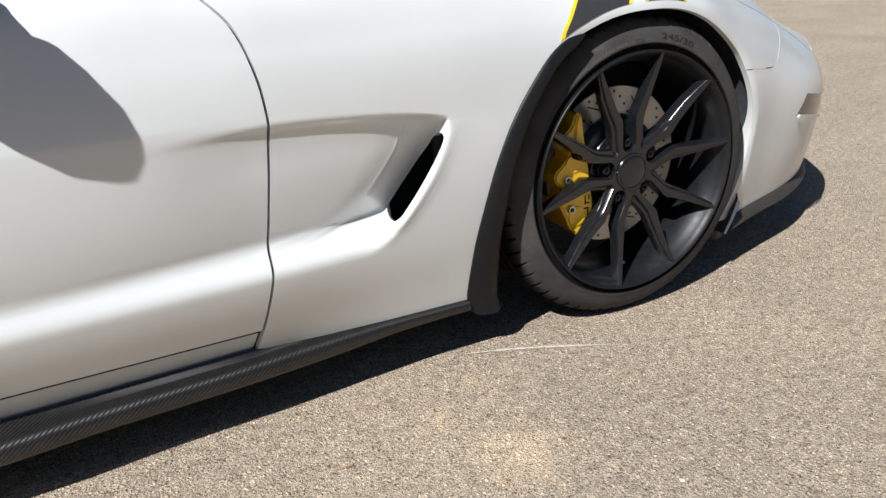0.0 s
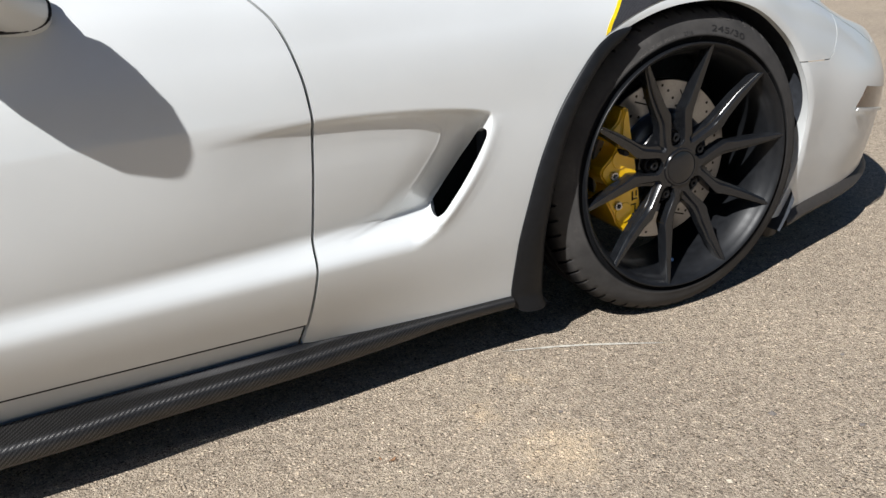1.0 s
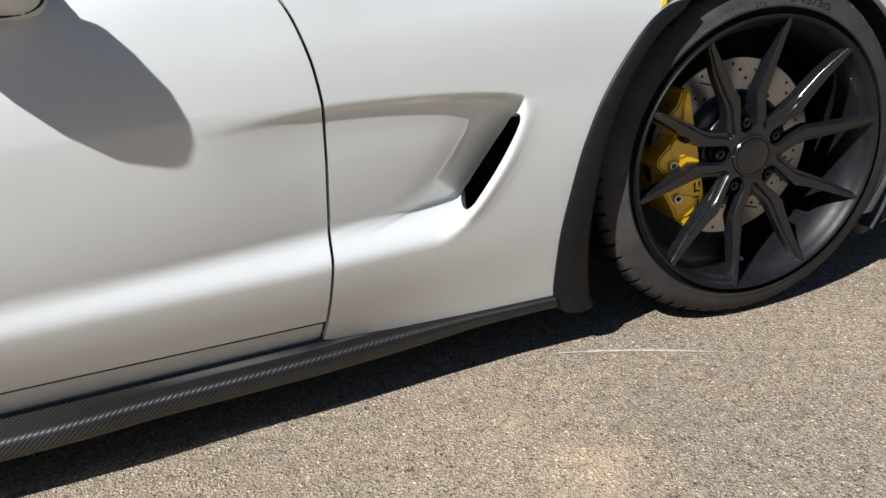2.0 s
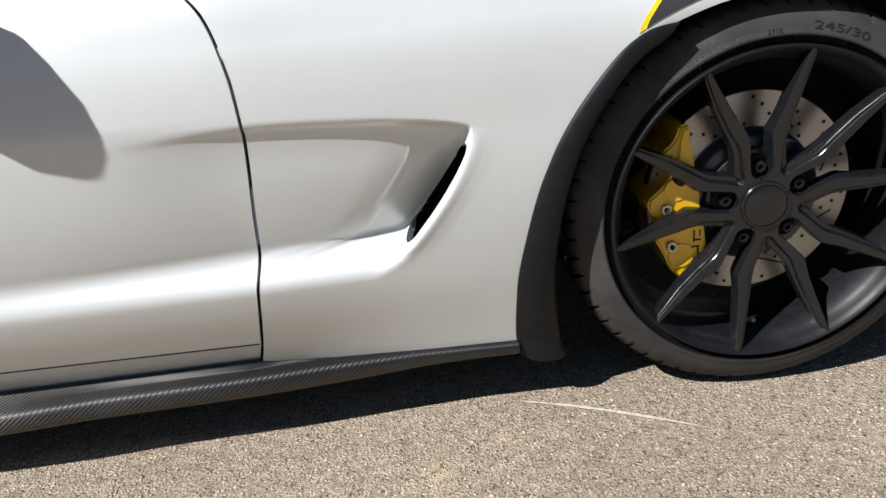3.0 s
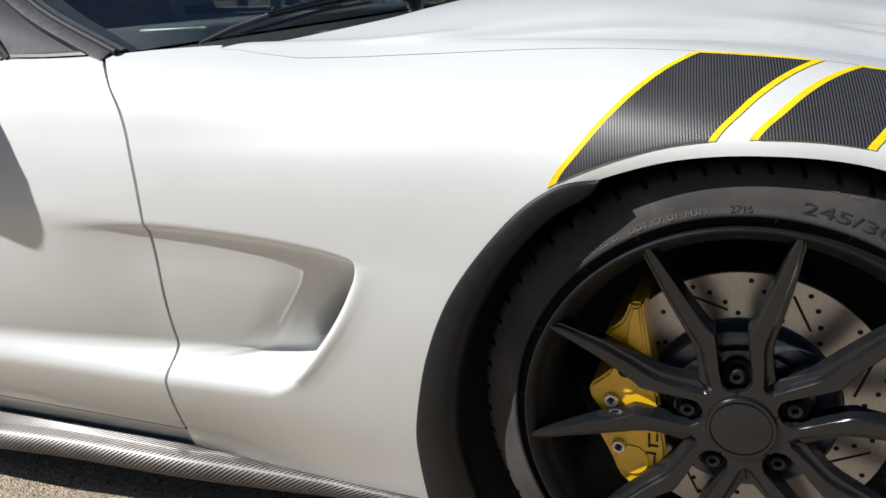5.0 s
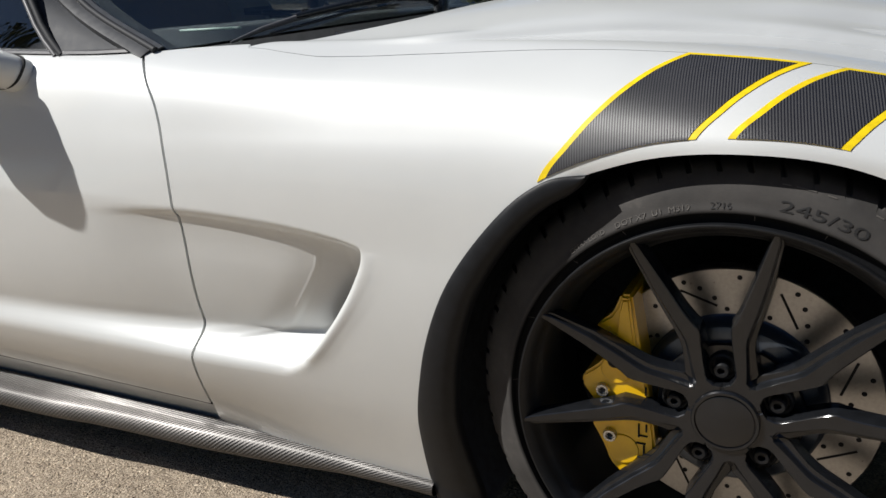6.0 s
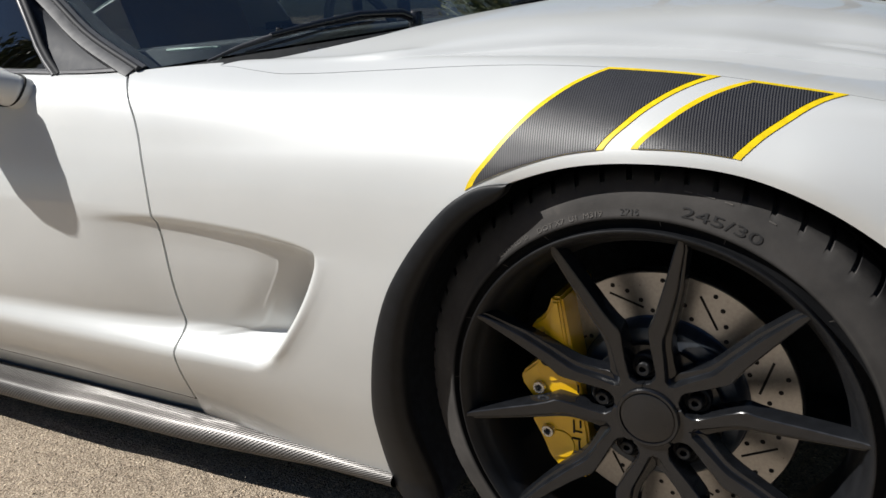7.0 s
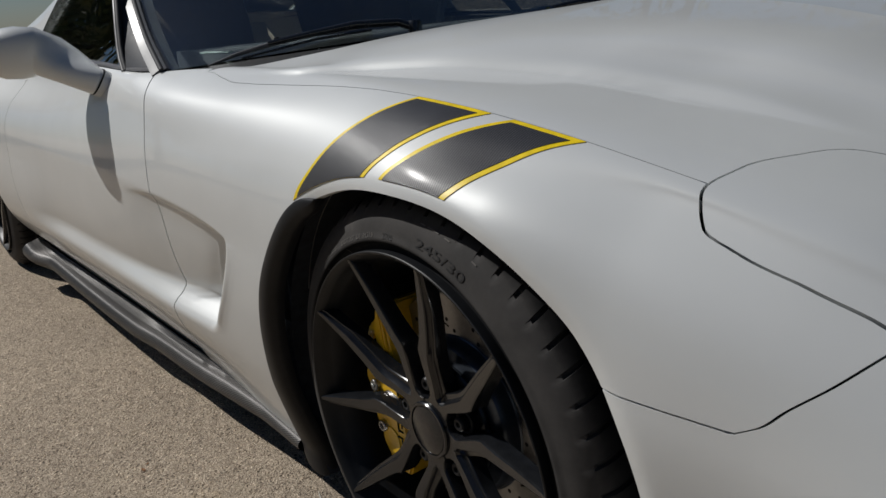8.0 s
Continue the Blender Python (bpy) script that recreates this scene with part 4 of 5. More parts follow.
def stripe(left, right, x0, x1):
    for name, inset, lift, mat, label in (("stripe_border", 0.0, 0.0010, YELLOW_VINYL, "yellow vinyl pinstripe border"), ("stripe", 0.0062, 0.0016, CARBON_DECAL, "black carbon-weave vinyl hash stripe")):
        piece = panel(name, [
            lambda x, u: 0.74 * (x - left(x, u)) - inset,
            lambda x, u: 0.74 * (right(x, u) - x) - inset,
            lambda x, u: arch(x, skin(x, u)[2]) - 0.0145,
            lambda x, u: 0.6880 - 0.9 * inset - u + 0.0 * x,
        ], spans((x0, x1, 0.0026)), spans((0.46, 0.6925, 0.0026)), mat, car, label, gap=0.0, depth=0.0006, lift=lift)


stripe(LEFT_1, RIGHT_1, -0.24, 0.09)
stripe(LEFT_2, RIGHT_2, -0.05, 0.23)

# ---------------------------------------------------------------- side skirt
def strip_loft(name, stations, section, mat, parent, label="", smooth_angle=40.0, cap=True):
    """A strip along stations; section(s) gives its outline points in 3D. Carries a weave-sized UV."""
    rings = [section(s) for s in stations]
    n = len(rings[0])
    verts = [p for ring in rings for p in ring]
    faces = []
    for k in range(len(rings) - 1):
        for j in range(n - 1):
            p = k * n + j
            faces.append((p, p + 1, p + n + 1, p + n))
    if cap:
        faces += [tuple(range(n))[::-1], tuple(range((len(rings) - 1) * n, len(rings) * n))]
    me = mesh_of(name, verts, faces)
    layer = me.uv_layers.new(name="UVMap")
    arc = [0.0]
    for j in range(1, n):
        arc.append(arc[-1] + (Vector(rings[0][j]) - Vector(rings[0][j - 1])).length)
    run = [0.0]
    for k in range(1, len(rings)):
        run.append(run[-1] + (Vector(rings[k][1]) - Vector(rings[k - 1][1])).length)
    layer.data.foreach_set("uv", [c for lp in me.loops for c in (run[lp.vertex_index // n], arc[lp.vertex_index % n])])
    crease(me, smooth_angle)
    return put(name, me, mat, parent, label)


def skirt_section(x):
    yb = -pchip([-2.3, -1.25, -1.1, -0.87, -0.70, -0.55, -0.41], [0.925, 0.905, 0.891, 0.880, 0.866, 0.857, 0.845], [x])[0]
    yi = skin([x], [0.012])[1][0] + 0.006 - 0.008 * smooth((-0.80 - x) / 0.03)
    zi = skin([x], [0.012])[2][0] + 0.006
    zb = 0.092 + 0.016 * smooth((x + 0.80) / 0.40)
    kick = float(smooth((-2.02 - x) / 0.2))
    yb, zb = yb - 0.035 * kick, zb + 0.01 * kick
    yo = min(yb - 0.010, yi - 0.014)
    zt = zi - 0.011
    r = 0.5 * (zt - zb)
    bulge = [(yo + r - r * 1.15 * math.sin(t), zb + r + r * math.cos(t)) for t in (0.0, 0.4, 0.8, 1.2, 1.6, 2.0, 2.4, 2.8)]
    shelf = [(yi + f * (yo + r - yi), zi + f * (zt - zi) - 0.0015 * f * (1 - f)) for f in (0.0, 0.3, 0.6, 0.85)]
    pts = shelf + bulge + [(yb + 0.012, zb - 0.002), (yb + 0.05, zb - 0.001), (yb + 0.05, zb + 0.004), (yi + 0.02, zi - 0.012)]
    return [(x, float(y), float(z)) for y, z in pts]


skirt = strip_loft("side_skirt", np.linspace(-2.28, -0.408, 90), skirt_section, CARBON_SKIRT, car, "glossy carbon-fibre side skirt")
mirrored(skirt, car)

# ---------------------------------------------------------------- black flap behind the wheel
FLAP_S = [0.0, 0.10, 0.27, 0.45, 0.61, 0.75, 0.88, 0.94, 1.0]


def flap_edge(s):
    x = pchip(FLAP_S, [-0.400, -0.408, -0.405, -0.384, -0.346, -0.292, -0.226, -0.194, -0.160], [s])[0]
    z = pchip(FLAP_S, [0.0945, 0.152, 0.242, 0.352, 0.459, 0.542, 0.607, 0.622, 0.627], [s])[0]
    return Vector((float(x), float(z)))


def flap_section(s):
    o = flap_edge(s)
    d = flap_edge(min(1.0, s + 0.02)) - flap_edge(max(0.0, s - 0.02))
    inward = Vector((d.y, -d.x)).normalized()
    wide = float(pchip(FLAP_S, [0.075, 0.071, 0.060, 0.048, 0.039, 0.032, 0.028, 0.025, 0.018], [s])[0]) * math.sqrt(max(0.02, 1 - max(0.0, (s - 0.94) / 0.06) ** 2))
    us = np.linspace(0.0, 0.6, 300)
    _, sy, sz = skin(np.full(300, o.x - 0.004), us)
    base = float(np.interp(o.y, sz, sy))
    out = []
    for f, dy in ((-0.06, 0.006), (-0.05, -0.0030), (0.0, -0.0046), (0.15, -0.0070), (0.40, -0.0085), (0.65, -0.0075), (0.84, -0.0040), (0.95, 0.0010), (1.0, 0.0080), (0.99, 0.0200), (0.90, 0.0210), (0.3, 0.010)):
        foot = max(0.0, 1.0 - s / 0.12)
        q = o + inward * wide * f - Vector((0.0, 0.020 * foot * f + 0.010 * max(0.0, 1 - s / 0.03) * (-1 + min(1.0, 5 * f) + max(0.0, f - 0.8) * -4)))
        tuck = float(smooth((s - 0.72) / 0.28))
        out.append((q.x, base + dy * (1 - 0.35 * tuck), q.y))
    return out


flap = strip_loft("mud_flap", np.linspace(0.0, 1.0, 90), flap_section, FLAP_BLACK, car, "satin black mud flap along the wheel arch", 55.0)
mirrored(flap, car)
# solid near-black block, its colour standing for the shade inside the vent slot
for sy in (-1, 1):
    box("vent_shade_block", (0.20, 0.05, 0.20), (-0.52, sy * 0.770, 0.43), NEAR_BLACK, car, "", 0.004)

# ---------------------------------------------------------------- front lip
def lip_section(x):
    _, y, z = skin([x], [0.0])
    y, z = float(y[0]), float(z[0])
    return [(x, y + 0.03, z + 0.012), (x, y + 0.002, z + 0.004), (x, y - 0.012, z - 0.010), (x, y - 0.016, z - 0.020), (x, y - 0.012, z - 0.028), (x, y + 0.02, z - 0.050), (x, y + 0.05, z - 0.050)]


splitter = strip_loft("front_lip", np.linspace(0.335, 1.045, 44), lip_section, LIP_BLACK, car, "black front splitter lip")
mirrored(splitter, car)
bracket = box("lip_bracket", (0.034, 0.040, 0.055), (0.318, -0.800, 0.112), LIP_BLACK, car, "dark block at the end of the lip", 0.006)
mirrored(bracket, car)

# ---------------------------------------------------------------- glass, pillars, roof
def glass_sheet(name, f, nu, nv, mat, parent, label="", thick=0.0):
    verts = [f(i / nu, j / nv) for i in range(nu + 1) for j in range(nv + 1)]
    faces = [(i * (nv + 1) + j, (i + 1) * (nv + 1) + j, (i + 1) * (nv + 1) + j + 1, i * (nv + 1) + j + 1) for i in range(nu) for j in range(nv)]
    me = mesh_of(name, verts, faces)
    bm = bmesh.new()
    bm.from_mesh(me)
    bmesh.ops.recalc_face_normals(bm, faces=bm.faces)
    if thick:
        bmesh.ops.solidify(bm, geom=bm.faces[:], thickness=thick)
    bm.to_mesh(me)
    bm.free()
    crease(me, 50.0)
    ob = put(name, me, mat, parent, label)
    return ob


PILLAR = [(-0.868, -0.840, 0.770), (-1.03, -0.806, 0.833), (-1.14, -0.780, 0.897), (-1.24, -0.752, 0.948), (-1.45, -0.680, 1.055), (-1.66, -0.602, 1.135)]
PILLAR_AT = [0.0, 0.2, 0.35, 0.47, 0.73, 1.0]


def pillar_at(b):
    return Vector([float(pchip(PILLAR_AT, [p[k] for p in PILLAR], [b])[0]) for k in range(3)])


def windshield_at(a, b):
    s = 2 * a - 1
    low = Vector((-0.535 - 0.335 * abs(s) ** 2.6, s * 0.835, 0.812 - 0.035 * abs(s) ** 2))
    high = Vector((-1.50 - 0.12 * abs(s) ** 2.4, s * 0.575, 1.165 - 0.05 * abs(s) ** 2))
    p = low.lerp(high, b)
    edge = pillar_at(b)
    bow = Vector((0.035, 0, 0.045)) * math.sin(math.pi * b)
    straight = Vector((-0.87, math.copysign(0.835, s), 0.777)).lerp(Vector((-1.62, math.copysign(0.575, s), 1.115)), b) + bow
    mend = Vector((edge.x + 0.012, math.copysign(abs(edge.y) - 0.006, s), edge.z + 0.004)) - straight
    return p + bow + mend * abs(s) ** 7


windshield = glass_sheet("windshield", windshield_at, 40, 16, GLASS, car, "raked tinted windscreen", 0.005)
windshield.visible_shadow = False


for sy in (-1, 1):
    def border_at(a, b):
        p = windshield_at(0.003 + 0.012 * a, 0.01 + 0.98 * b)
        return Vector((p.x - 0.004, -sy * p.y * 0.998, p.z - 0.007))
    glass_sheet("windshield_border", border_at, 4, 16, NEAR_BLACK, car, "black printed border of the windscreen", 0.001)


def side_glass_at(a, b):
    x = -1.078 - 1.022 * a
    low = Vector((x, -0.842 + 0.01 * a, 0.772 + 0.02 * a))
    hx = -1.243 - 0.707 * a
    hz = pchip([-2.2, -1.9, -1.6, -1.3, -1.0, -0.9], [1.02, 1.12, 1.118, 0.975, 0.822, 0.79], [hx])[0]
    hy = -pchip([0.76, 0.83, 0.895, 0.975, 1.14], [0.842, 0.804, 0.778, 0.735, 0.60], [hz])[0]
    p = low.lerp(Vector((hx, hy, float(hz))), b)
    return p + Vector((0, -0.012, 0)) * math.sin(math.pi * b)


for sy in (1, -1):
    ob = glass_sheet("side_window", lambda a, b: Vector((side_glass_at(a, b).x, sy * side_glass_at(a, b).y, side_glass_at(a, b).z)), 24, 10, SIDE_GLASS, car, "dark tinted side window", 0.004)
    ob.visible_shadow = False
    # A-pillar, door divider and belt strip
    runs = [pillar_at(k / 24) for k in range(25)]
    strip_loft("pillar_backing", range(25), lambda k: [(runs[k].x + dx, sy * (runs[k].y + dy), runs[k].z + dz) for dx, dy, dz in ((-0.018, 0.002, -0.017), (-0.012, -0.002, -0.008), (0.006, 0.001, 0.005), (0.018, 0.009, 0.011), (0.012, 0.022, 0.006), (-0.004, 0.025, -0.014))], LINER_BLACK, car)
    face = Vector((0.33, -0.64, 0.70)).normalized()

    def trim_section(k):
        way = (runs[min(k + 1, 24)] - runs[max(k - 1, 0)]).normalized()
        side = face.cross(way).normalized()
        up = way.cross(side).normalized()
        up = up if up.z > 0 else -up
        mid = runs[k] + Vector((-0.006, -0.003, -0.004))
        out = [mid + side * w + up * h for w, h in ((-0.0100, -0.006), (-0.0095, 0.0076), (0.0, 0.0081), (0.0095, 0.0076), (0.0100, -0.006))]
        return [(q.x, sy * q.y, q.z) for q in out]
    strip_loft("pillar_trim", range(25), trim_section, PILLAR_GLOSS, car, "glossy dark windscreen pillar trim")
    tube("pillar_seal", [(p.x - 0.017, sy * (p.y + 0.000), p.z - 0.014) for p in runs], 0.0045, SEAL, car, "", 10)
    tube("windshield_seal", [(p.x + 0.008, sy * (p.y + 0.002), p.z + 0.006) for p in runs], 0.0055, SEAL, car, "black rubber windscreen seal", 10)
    bar = [(-1.070, -0.851, 0.772), (-1.098, -0.845, 0.797), (-1.123, -0.837, 0.822), (-1.158, -0.822, 0.868), (-1.215, -0.797, 0.932), (-1.245, -0.776, 0.958)]
    tube("window_divider", [(x - 0.002, sy * y, z) for x, y, z in bar], 0.0050, DIVIDER, car, "dark grey satin window divider bar", 10)
    tube("divider_seal", [(x + 0.010, sy * (y + 0.003), z + 0.001) for x, y, z in bar], 0.0065, SEAL, car, "", 10)

    def vent_at(a, b):
        foot = Vector((-1.072, -0.850, 0.773)).lerp(Vector((-1.240, -0.781, 0.952)), b) + Vector((0.012, 0, -0.012)) * math.sin(math.pi * b)
        rim = pillar_at(0.02 + 0.45 * b) + Vector((-0.014, 0.001, -0.012))
        p = foot.lerp(rim, a)
        return Vector((p.x, sy * (p.y - 0.001), p.z))
    glass_sheet("quarter_window", vent_at, 6, 10, GREY_PANE, car, "small opaque grey quarter window", 0.003)
    strip_loft("belt_trim", np.linspace(-2.0, -0.885, 12), lambda x: [(x, sy * (skin([x], [0.69])[1][0] + dy), skin([x], [0.69])[2][0] + dz) for dy, dz in ((0.03, -0.01), (-0.001, 0.002), (0.001, 0.006), (0.008, 0.008), (0.03, 0.007))], DIVIDER, car, "grey satin window sill strip")


def roof_at(a, b):
    x = -1.50 - 1.55 * a
    s = 2 * b - 1
    z = pchip([-3.1, -2.6, -2.1, -1.8, -1.5], [0.90, 1.05, 1.17, 1.20, 1.175], [x])[0]
    w = pchip([-3.1, -2.6, -2.0, -1.5], [0.56, 0.54, 0.56, 0.59], [x])[0]
    return Vector((x - 0.08 * abs(s) ** 2.4 * (1 - a), s * float(w), float(z) - 0.06 * s * s))


glass_sheet("roof", roof_at, 24, 16, WHITE, car, "white roof panel", 0.012)


def deck_at(a, b):
    x = -2.95 - 0.62 * a
    s = 2 * b - 1
    return Vector((x, s * pchip([-3.6, -3.2, -2.9], [0.66, 0.76, 0.80], [x])[0], pchip([-3.6, -3.2, -2.9], [0.86, 0.89, 0.89], [x])[0] - 0.04 * s * s))


glass_sheet("rear_deck", deck_at, 12, 12, WHITE, car, "", 0.01)


def tail_at(a, b):
    s = 2 * a - 1
    return Vector((-3.56 - 0.06 * (1 - s * s) * math.sin(math.pi * b), s * (0.70 + 0.09 * math.sin(math.pi * min(1, b * 1.2))), 0.28 + 0.57 * b))


glass_sheet("rear_bumper", tail_at, 16, 10, WHITE, car, "", 0.01)


def sail_at(sy):
    def at(a, b):
        x = -1.95 - 1.1 * a
        low = Vector((x, -0.84 + 0.03 * a, 0.80 + 0.03 * a))
        high = Vector((-1.95 - 1.05 * a, -0.58, 1.11 - 0.24 * a ** 1.5))
        p = low.lerp(high, b)
        return Vector((p.x, sy * p.y, p.z))
    return at


for sy in (1, -1):
    glass_sheet("rear_pillar", sail_at(sy), 12, 8, WHITE, car, "", 0.008)

# floor pan and cabin
box("floor_pan", (1.80, 1.64, 0.05), (-1.335, 0, 0.165), LINER_BLACK, car, "", 0.01)
box("under_tray", (3.9, 1.20, 0.04), (-1.40, 0, 0.215), LINER_BLACK, car, "", 0.01)
box("dashboard", (0.42, 1.47, 0.16), (-0.99, 0, 0.715), INTERIOR, car, "dark dashboard", 0.04)
box("dash_plate", (0.112, 0.013, 0.004), (-0.851, -0.722, 0.7965), plain("pale_plate", (0.62, 0.72, 0.68), 0.4), car, "pale strip on the dashboard", 0.001, (0, 0, 8))
box("firewall", (0.06, 1.45, 0.50), (-0.72, 0, 0.48), LINER_BLACK, car, "", 0.01)
for sy in (-1, 1):
    seat = box("seat", (0.52, 0.50, 0.20), (-1.68, sy * 0.36, 0.40), TAN, car, "tan leather bucket seat", 0.06)
    box("seat_back", (0.16, 0.50, 0.66), (-1.98, sy * 0.36, 0.72), TAN, seat, "", 0.06, (0, -18, 0))
lathe("steering_wheel", [(0.165, 0.0), (0.172, 0.014), (0.180, 0.016), (0.188, 0.012), (0.190, 0.0), (0.188, -0.012), (0.180, -0.016), (0.172, -0.014), (0.165, 0.0)], INTERIOR, car, "", 40, (0, 0, 0)).matrix_basis = pose(-1.24, 0.36, 0.74, 0, 0, 0) @ Matrix.Rotation(radians(90), 4, "Z") @ Matrix.Rotation(radians(-22), 4, "X")
box("cowl", (0.10, 1.30, 0.03), (-0.62, 0, 0.768), TRIM_BLACK, car, "black cowl strip", 0.01)

# ---------------------------------------------------------------- door mirrors
def mirror_ring(c, d, rx, rz, n=28, power=2.6):
    """A squashed ring round c, across the direction d."""
    d = Vector(d).normalized()
    up = (Vector((0, 0, 1)) - d * d.z).normalized()
    side = d.cross(up)
    out = []
    for k in range(n):
        a = 2 * math.pi * k / n
        ca, sa = math.cos(a), math.sin(a)
        out.append(Vector(c) + side * (rx * abs(ca) ** (2 / power) * (1 if ca > 0 else -1)) + up * (rz * abs(sa) ** (2 / power) * (1 if sa > 0 else -1)))
    return out


def ring_loft(name, rings, mat, parent, label="", angle=45.0):
    n = len(rings[0])
    verts = [p for r in rings for p in r]
    faces = [(k * n + j, k * n + (j + 1) % n, (k + 1) * n + (j + 1) % n, (k + 1) * n + j) for k in range(len(rings) - 1) for j in range(n)]
    faces += [tuple(range(n))[::-1], tuple(range((len(rings) - 1) * n, len(rings) * n))]
    return put(name, crease(mesh_of(name, verts, faces), angle), mat, parent, label)


MIRROR = [((-1.149, -0.858, 0.736), 0.05, 0.03), ((-1.153, -0.89, 0.752), 0.049, 0.031), ((-1.1641, -0.908, 0.766), 0.049, 0.03), ((-1.1902, -0.9273, 0.7829), 0.06, 0.03),
          ((-1.2179, -0.9456, 0.8006), 0.069, 0.036), ((-1.2376, -0.9621, 0.8175), 0.074, 0.045), ((-1.2487, -0.9854, 0.8275), 0.075, 0.055), ((-1.2519, -1.0207, 0.8295), 0.073, 0.058),
          ((-1.2539, -1.0562, 0.8295), 0.066, 0.054), ((-1.2549, -1.0784, 0.8285), 0.052, 0.043), ((-1.2549, -1.0906, 0.8275), 0.022, 0.023)]
rings = []
for k, (c, rx, rz) in enumerate(MIRROR):
    d = Vector(MIRROR[min(k + 1, len(MIRROR) - 1)][0]) - Vector(MIRROR[max(k - 1, 0)][0])
    rings.append(mirror_ring(c, d, rx, rz))
mirror = ring_loft("door_mirror", rings[1:], WHITE, car, "white body-coloured door mirror")
base = ring_loft("mirror_foot", rings[:2], WHITE, mirror)
seam = ring_loft("mirror_seal", [mirror_ring(c, (-0.1, -0.8, 0.55), 0.0508, 0.0322) for c in ((-1.1518, -0.8885, 0.7513), (-1.1523, -0.8915, 0.7528))], NEAR_BLACK, mirror, "dark rubber seal")
twin = mirrored(mirror, car)

# ---------------------------------------------------------------- wipers
for dx, dy in ((0.0, 0.0), (0.10, 0.55)):
    arm = tube("wiper_arm", [(-0.585 + dx, -0.40 + dy, 0.815), (-0.600 + dx, -0.43 + dy, 0.829), (-0.640 + dx, -0.51 + dy, 0.832), (-0.680 + dx, -0.595 + dy, 0.822), (-0.715 + dx, -0.668 + dy, 0.811)], [0.009, 0.009, 0.008, 0.006, 0.005], TRIM_BLACK, car, "black wiper arm")
    tube("wiper_blade", [(-0.640 + dx, -0.47 + dy, 0.828), (-0.680 + dx, -0.575 + dy, 0.822), (-0.715 + dx, -0.664 + dy, 0.809), (-0.738 + dx, -0.727 + dy, 0.796), (-0.759 + dx, -0.780 + dy, 0.780)], [0.005, 0.0055, 0.005, 0.004, 0.002], RUBBER_GREY, arm, "grey-edged rubber blade")
    tube("blade_rubber", [(-0.632 + dx, -0.475 + dy, 0.818), (-0.672 + dx, -0.580 + dy, 0.811), (-0.728 + dx, -0.722 + dy, 0.788)], 0.0025, TRIM_BLACK, arm)
    for k in range(5):
        f = k / 4
        box("blade_clip", (0.012, 0.006, 0.006), (-0.640 + dx - 0.07 * f, -0.49 + dy - 0.16 * f, 0.8335 - 0.014 * f), TRIM_BLACK, arm, "", 0.0015, (0, 0, 66))
    lathe("wiper_pivot", [(0.0, 0.022), (0.012, 0.022), (0.015, 0.016), (0.015, -0.02)], TRIM_BLACK, arm, "", 20, (-0.585 + dx, -0.40 + dy, 0.808), "z")

# ---------------------------------------------------------------- marks on the ground
def ground_strip(name, points, widths, mat, label, category):
    verts, faces = [], []
    rng = random.Random(4)
    for k, (x, y) in enumerate(points):
        a = points[max(0, k - 1)]
        b = points[min(len(points) - 1, k + 1)]
        d = Vector((b[0] - a[0], b[1] - a[1])).normalized()
        w = widths[k] * rng.uniform(0.6, 1.3) / 2
        verts += [(x - d.y * w, y + d.x * w, 0.0025), (x + d.y * w, y - d.x * w, 0.0025)]
        if k:
            faces.append((2 * k - 2, 2 * k - 1, 2 * k + 1, 2 * k))
    return tagged(put(name, mesh_of(name, verts, faces), mat), label, category)


CHALK = plain("pale_scrape", (0.62, 0.58, 0.50), 0.9, grain=260.0)
run = np.linspace(0, 1, 60)
line = [(float(np.interp(t, np.linspace(0, 1, 7), [-0.426, -0.375, -0.320, -0.268, -0.202, -0.163, -0.125])), float(np.interp(t, np.linspace(0, 1, 7), [-0.839, -0.857, -0.879, -0.903, -0.938, -0.960, -0.982]))) for t in run]
ground_strip("ground_scrape", line, [0.0055 * (1 - abs(2 * t - 1) ** 3) + 0.001 for t in run], CHALK, "thin pale scrape across the asphalt", "scrape")

# loose grit, pebbles and leaf bits on the asphalt


def stone_points(rng, c, r):
    """Six corners of a flattened stone about c."""
    a = rng.uniform(0, 2.0)
    ring = [(c[0] + r * rng.uniform(0.7, 1.2) * math.cos(a + k * 1.571), c[1] + r * rng.uniform(0.6, 1.1) * math.sin(a + k * 1.571), c[2] + r * rng.uniform(0.0, 0.25)) for k in range(4)]
    return ring + [(c[0] + r * rng.uniform(-0.3, 0.3), c[1] + r * rng.uniform(-0.3, 0.3), c[2] + r * rng.uniform(0.35, 0.7)), (c[0], c[1], c[2] - 0.5 * r)]


STONE_FACES = [(0, 1, 4), (1, 2, 4), (2, 3, 4), (3, 0, 4), (1, 0, 5), (2, 1, 5), (3, 2, 5), (0, 3, 5)]
rng = random.Random(11)
many = np.random.default_rng(11)


